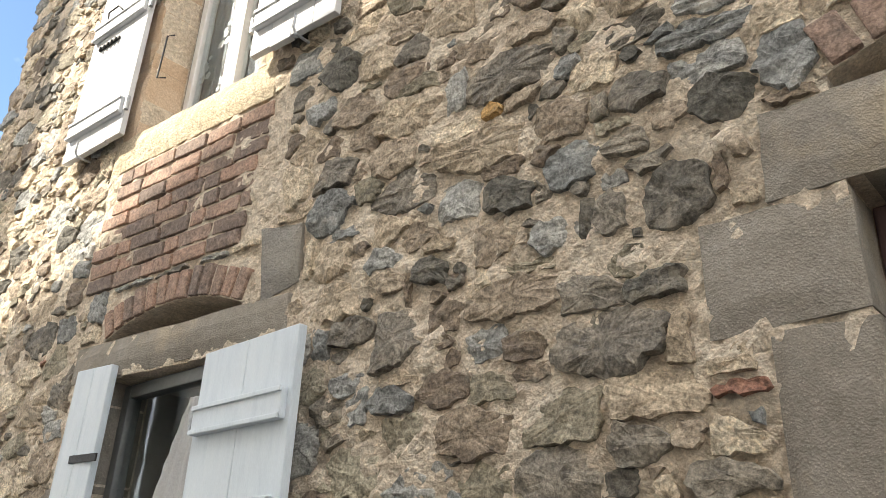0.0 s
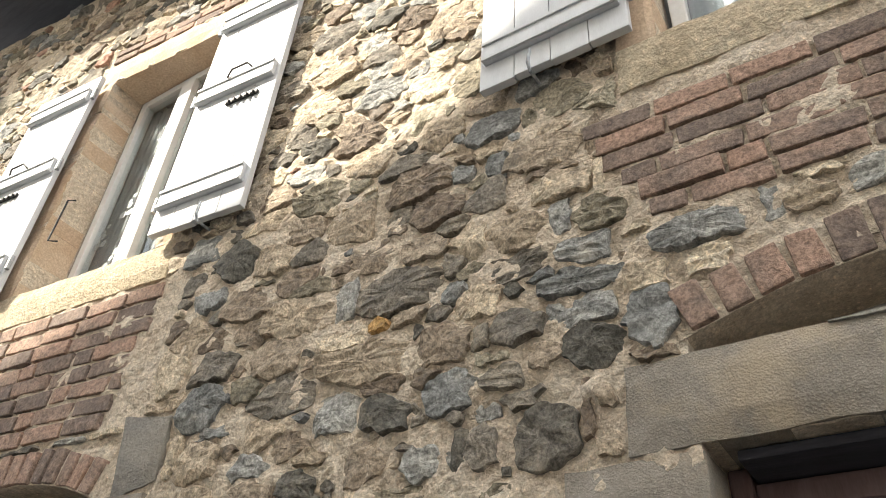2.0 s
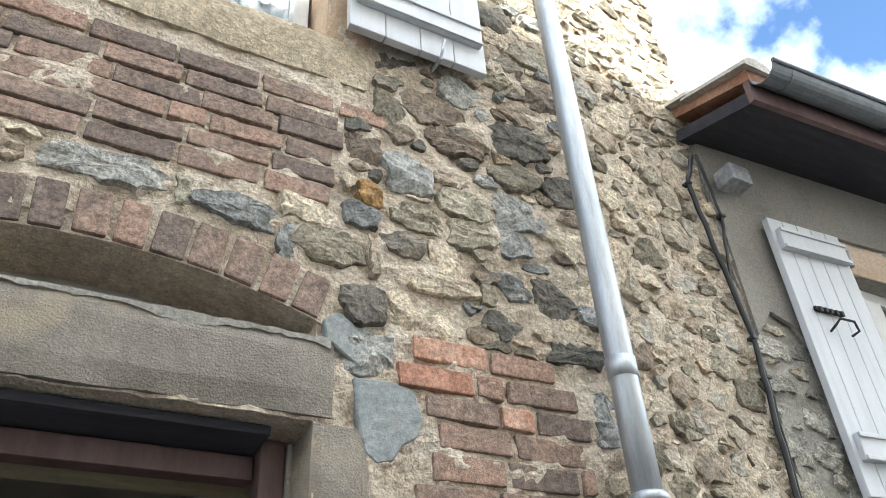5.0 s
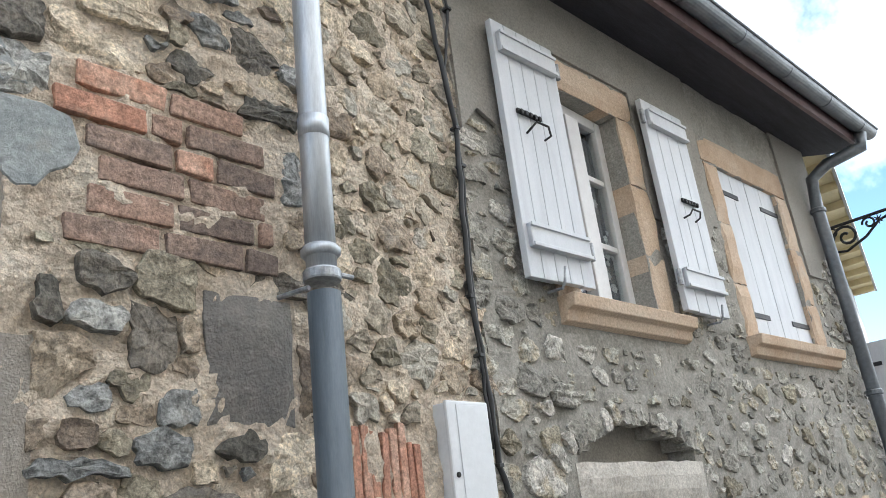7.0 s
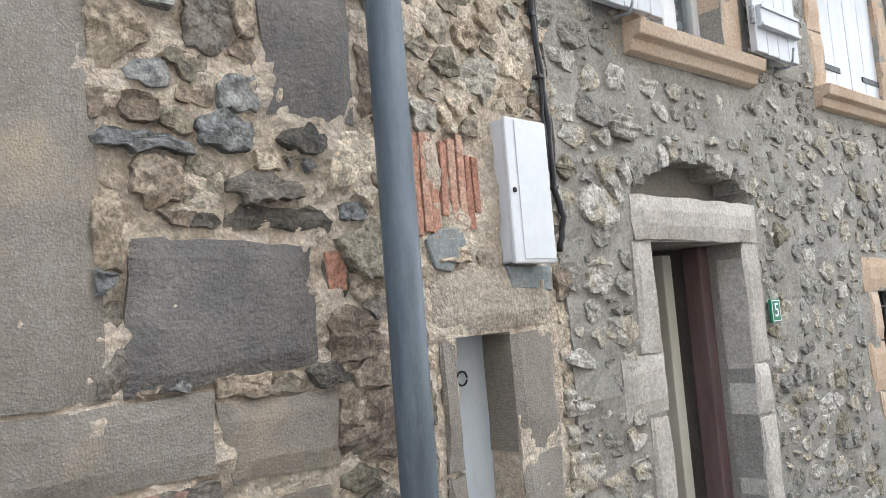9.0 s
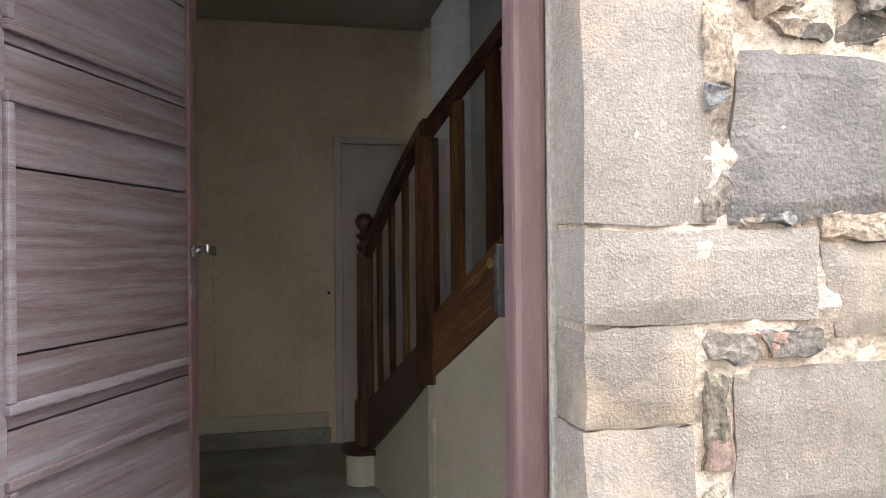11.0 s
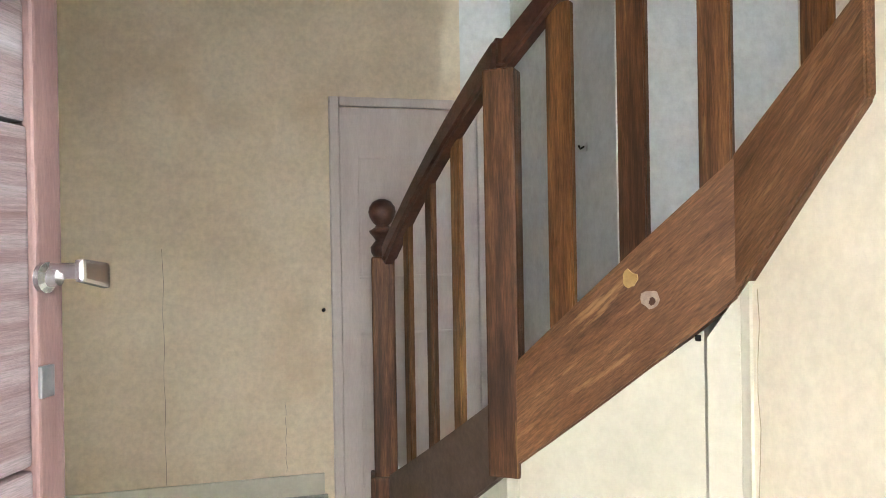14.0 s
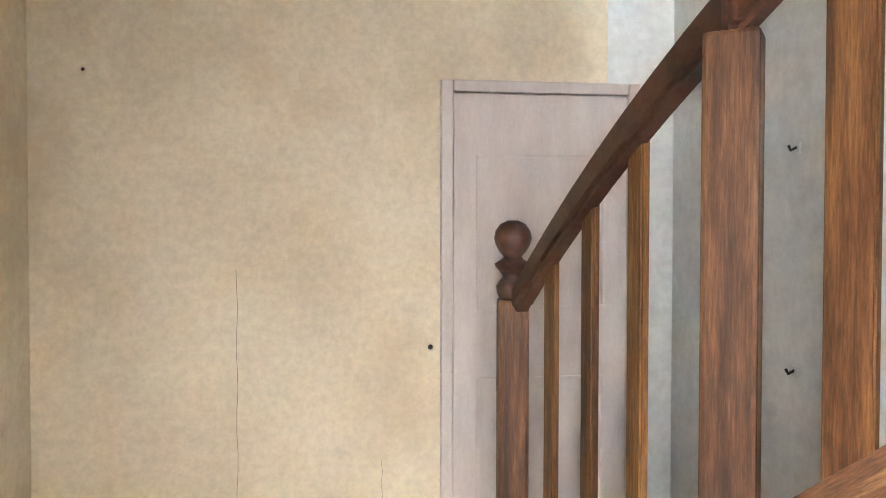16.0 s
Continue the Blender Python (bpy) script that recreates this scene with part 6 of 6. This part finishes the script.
# house number
plate_ = thing("house_number", "small green enamel house number plate reading 5", "sign", pose(4.36, yg(4.36) - 0.022, 1.295, 0, 0, tg_) @ Matrix.Scale(0.78, 4))
part("plate", box_bm(-0.05, -0.004, -0.062, 0.05, 0.012, 0.062, 0.003), M_GREEN, plate_)
for q in ((-0.044, -0.0052, 0.052, 0.044, -0.0042, 0.056), (-0.044, -0.0052, -0.056, 0.044, -0.0042, -0.052), (-0.044, -0.0052, -0.0515, -0.040, -0.0042, 0.0515), (0.040, -0.0052, -0.0515, 0.044, -0.0042, 0.0515)):
    part("border", box_bm(*q), M_NUM, plate_)
fc_ = bpy.data.curves.new("digit", "FONT")
fc_.body, fc_.size, fc_.extrude, fc_.align_x, fc_.align_y = "5", 0.105, 0.0015, "CENTER", "CENTER"
dg = new("digit", fc_)
fc_.materials.append(M_NUM)
dg.parent = plate_
dg.matrix_basis = pose(0, -0.006, 0, 90, 0, 0)
# iron grille in the slit window
gr_ = thing("window_grille", "black wrought iron grille in the slit window", "grille")
for x in (5.60, 5.68, 5.76, 5.84):
    part("bar", tube([(x, yg(x) + 0.03, 0.25), (x, yg(x) + 0.03, 1.33)], 0.008, 8), M_IRON, gr_)
for z in (0.5, 1.25):
    part("rail", tube([(5.54, yg(5.54) + 0.03, z), (5.92, yg(5.92) + 0.03, z)], 0.008, 8), M_IRON, gr_)
part("scroll", tube([(5.72 + (0.02 + 0.006 * a) * math.cos(a * 0.6), yg(5.72) + 0.02, 0.8 + (0.02 + 0.006 * a) * math.sin(a * 0.6)) for a in range(18)], 0.006, 6), M_IRON, gr_)
# Opaque black pane, painting the dark room behind in place of glass.
put("slit_glass", box_bm(5.54, yg(5.7) + 0.09, 0.25, 5.92, yg(5.7) + 0.095, 1.335), M_BLACK, kind="structure", label="opaque black pane painting the darkness behind the slit window", category="pane")
# roof edge, soffit and gutter
ge = thing("grey_house_roof", "low tiled roof edge with dark soffit boards and a grey half-round gutter", "roof", kind="structure")


def shear(bm):
    for q in bm.verts:
        q.co.y += yg(q.co.x)
    return bm


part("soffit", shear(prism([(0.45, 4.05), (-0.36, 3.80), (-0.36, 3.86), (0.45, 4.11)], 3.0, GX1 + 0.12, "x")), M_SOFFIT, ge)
part("fascia", shear(prism([(-0.361, 3.795), (-0.385, 3.795), (-0.385, 3.90), (-0.361, 3.90)], 2.99, GX1 + 0.12, "x")), M_DFRAME, ge)
part("roof_tiles", shear(prism([(-0.39, 3.905), (-0.39, 3.96), (3.2, 5.25), (3.2, 5.15)], 3.0, GX1 + 0.14, "x")), M_ROOF, ge)
half = [(-0.445 + 0.058 * math.cos(a), 3.90 + 0.058 * math.sin(a)) for a in [math.pi + math.pi * k / 12 for k in range(13)]]
inner = [(-0.445 + 0.053 * math.cos(a), 3.90 + 0.053 * math.sin(a)) for a in [2 * math.pi - math.pi * k / 12 for k in range(13)]]
part("gutter", shear(prism(half + inner, 3.0, GX1 + 0.1, "x")), M_GUTTER, ge, "grey half-round gutter")
for k in range(7):
    x = 3.1 + 0.58 * k
    part("gutter_bracket", shear(prism([(p[0] * 1.0, p[1] - 0.004) for p in half] + [(p[0], p[1] + 0.004) for p in half[::-1]], x, x + 0.02, "x")), M_GUTTER, ge)
part("gutter_bead", tube([(3.0, yg(3.0) - 0.505, 3.90), (GX1 + 0.1, yg(GX1 + 0.1) - 0.505, 3.90)], 0.009, 8), M_GUTTER, ge)
for k in range(3):   # verge tiles at the near end
    y0 = -0.42 + 0.3 * k
    bm = prism([(2.96 + 0.085 * (1 - math.cos(a)), 3.95 + 0.06 * math.sin(a) + 0.107 * k) for a in [math.pi * q / 8 for q in range(9)]], y0, y0 + 0.33, "y")
    for q in bm.verts:
        q.co.z += 0.3 * (q.co.y - y0)
        q.co.y += yg(2.98)
    part("verge_tile", bm, M_LIME, ge, "pale half-round verge tile")
part("junction_box", box_bm(3.06, 1.46, 3.62, 3.17, 1.55, 3.70, 0.005), M_STEEL, ge, "grey junction box under the eave")
gp = thing("grey_downpipe", "blue-grey downpipe with a swan neck from the gutter", "downpipe")
X = 6.52
part("pipe", tube([(X + 0.12, yg(X) - 0.44, 3.84), (X + 0.10, yg(X) - 0.43, 3.74), (X + 0.03, yg(X) - 0.2, 3.68), (X, yg(X) - 0.09, 3.6), (X, yg(X) - 0.07, 3.4), (X, yg(X) - 0.07, -1.0)], 0.042, 14), M_GUTTER, gp, smooth=True)
for z in (2.1, 0.9, 3.35):
    part("collar", lathe([(0.045, 0), (0.052, 0.006), (0.052, 0.03), (0.045, 0.036)], 16), M_GUTTER, gp, at=Matrix.Translation((X, yg(X) - 0.07, z)))

# ---- beyond the grey house ----
nb = thing("end_house", "pale rendered house beyond with a yellow boarded eave", "house")
line_e = lambda x: 1.50 + 0.2 * (x - 6.9)
part("wall", prism([(6.9, line_e(6.9)), (11.8, line_e(11.8)), (11.8, 6.0), (6.9, 6.0)], -1.6, 4.1, "z"), M_ENDW, nb)
part("roof", prism([(6.85, line_e(6.85) - 0.25), (11.85, line_e(11.85) - 0.25), (11.85, 6.0), (6.85, 6.0)], 3.93, 4.06, "z", 0.01), M_EAVE, nb)
part("fascia", prism([(6.85, line_e(6.85) - 0.275), (11.85, line_e(11.85) - 0.275), (11.85, line_e(11.85) - 0.252), (6.85, line_e(6.85) - 0.252)], 3.89, 4.08, "z"), M_ENDW, nb)
for k in range(10):
    x = 7.1 + 0.5 * k
    part("rafter", prism([(x, line_e(x) - 0.25), (x + 0.07, line_e(x + 0.07) - 0.25), (x + 0.07, line_e(x)), (x, line_e(x))], 3.86, 3.929, "z"), M_EAVE, nb)
shutter(0.26, 1.12, pose(7.4, 1.585, 1.45, 0, 0, -90), M_GREYP, "grey-white plank shutter with black straps standing open from the end house", boards=1, battens=(0.14, 0.84), iron=True, stay=False)
put("wall_far", box_bm(9.6, -1.5, -1.6, 9.9, 1.75, 1.35), M_RENDER, kind="structure", label="low beige rendered wall where the street bends", category="wall")
lb = thing("lamp_bracket", "wrought iron scrolled street lamp bracket on the house corner", "lamp bracket")
LX, LY, LZ = 6.70, yg(6.70), 3.21
part("wall_plate", box_bm(LX - 0.02, LY - 0.012, LZ - 0.14, LX + 0.02, LY + 0.02, LZ + 0.1, 0.004), M_IRON, lb)
part("arm", tube([(LX, LY, LZ + 0.07), (LX, LY - 0.3, LZ + 0.075), (LX, LY - 0.85, LZ + 0.085)], 0.011, 8), M_IRON, lb)
part("brace", tube([(LX, LY, LZ - 0.1), (LX, LY - 0.12, LZ - 0.12), (LX, LY - 0.26, LZ - 0.06), (LX, LY - 0.36, LZ + 0.02), (LX, LY - 0.5, LZ + 0.06), (LX, LY - 0.62, LZ + 0.07)], 0.009, 8), M_IRON, lb)


def scroll(cy, cz, r, turns, wire):
    pts = [(LX, LY - cy + r * (1 - 0.045 * k) * math.cos(k * 0.5), LZ + cz + r * (1 - 0.045 * k) * math.sin(k * 0.5)) for k in range(int(12.6 * turns))]
    part("scroll", tube(pts, wire, 6), M_IRON, lb)


for cy, cz, r, turns, wire in ((0.14, -0.02, 0.085, 1.5, 0.010), (0.06, 0.03, 0.04, 1.2, 0.007), (0.30, 0.025, 0.045, 1.3, 0.008), (0.46, 0.055, 0.035, 1.2, 0.007), (0.70, 0.05, 0.035, 1.3, 0.008), (0.82, 0.055, 0.025, 1.2, 0.007)):
    scroll(cy, cz, r, turns, wire)
for k in range(8):
    an = k * math.pi / 4
    part("rosette_ray", tube([(LX, LY - 0.36, LZ + 0.03), (LX, LY - 0.36 + 0.035 * math.cos(an), LZ + 0.03 + 0.035 * math.sin(an))], lambda t: 0.007 - 0.005 * t, 6), M_IRON, lb)
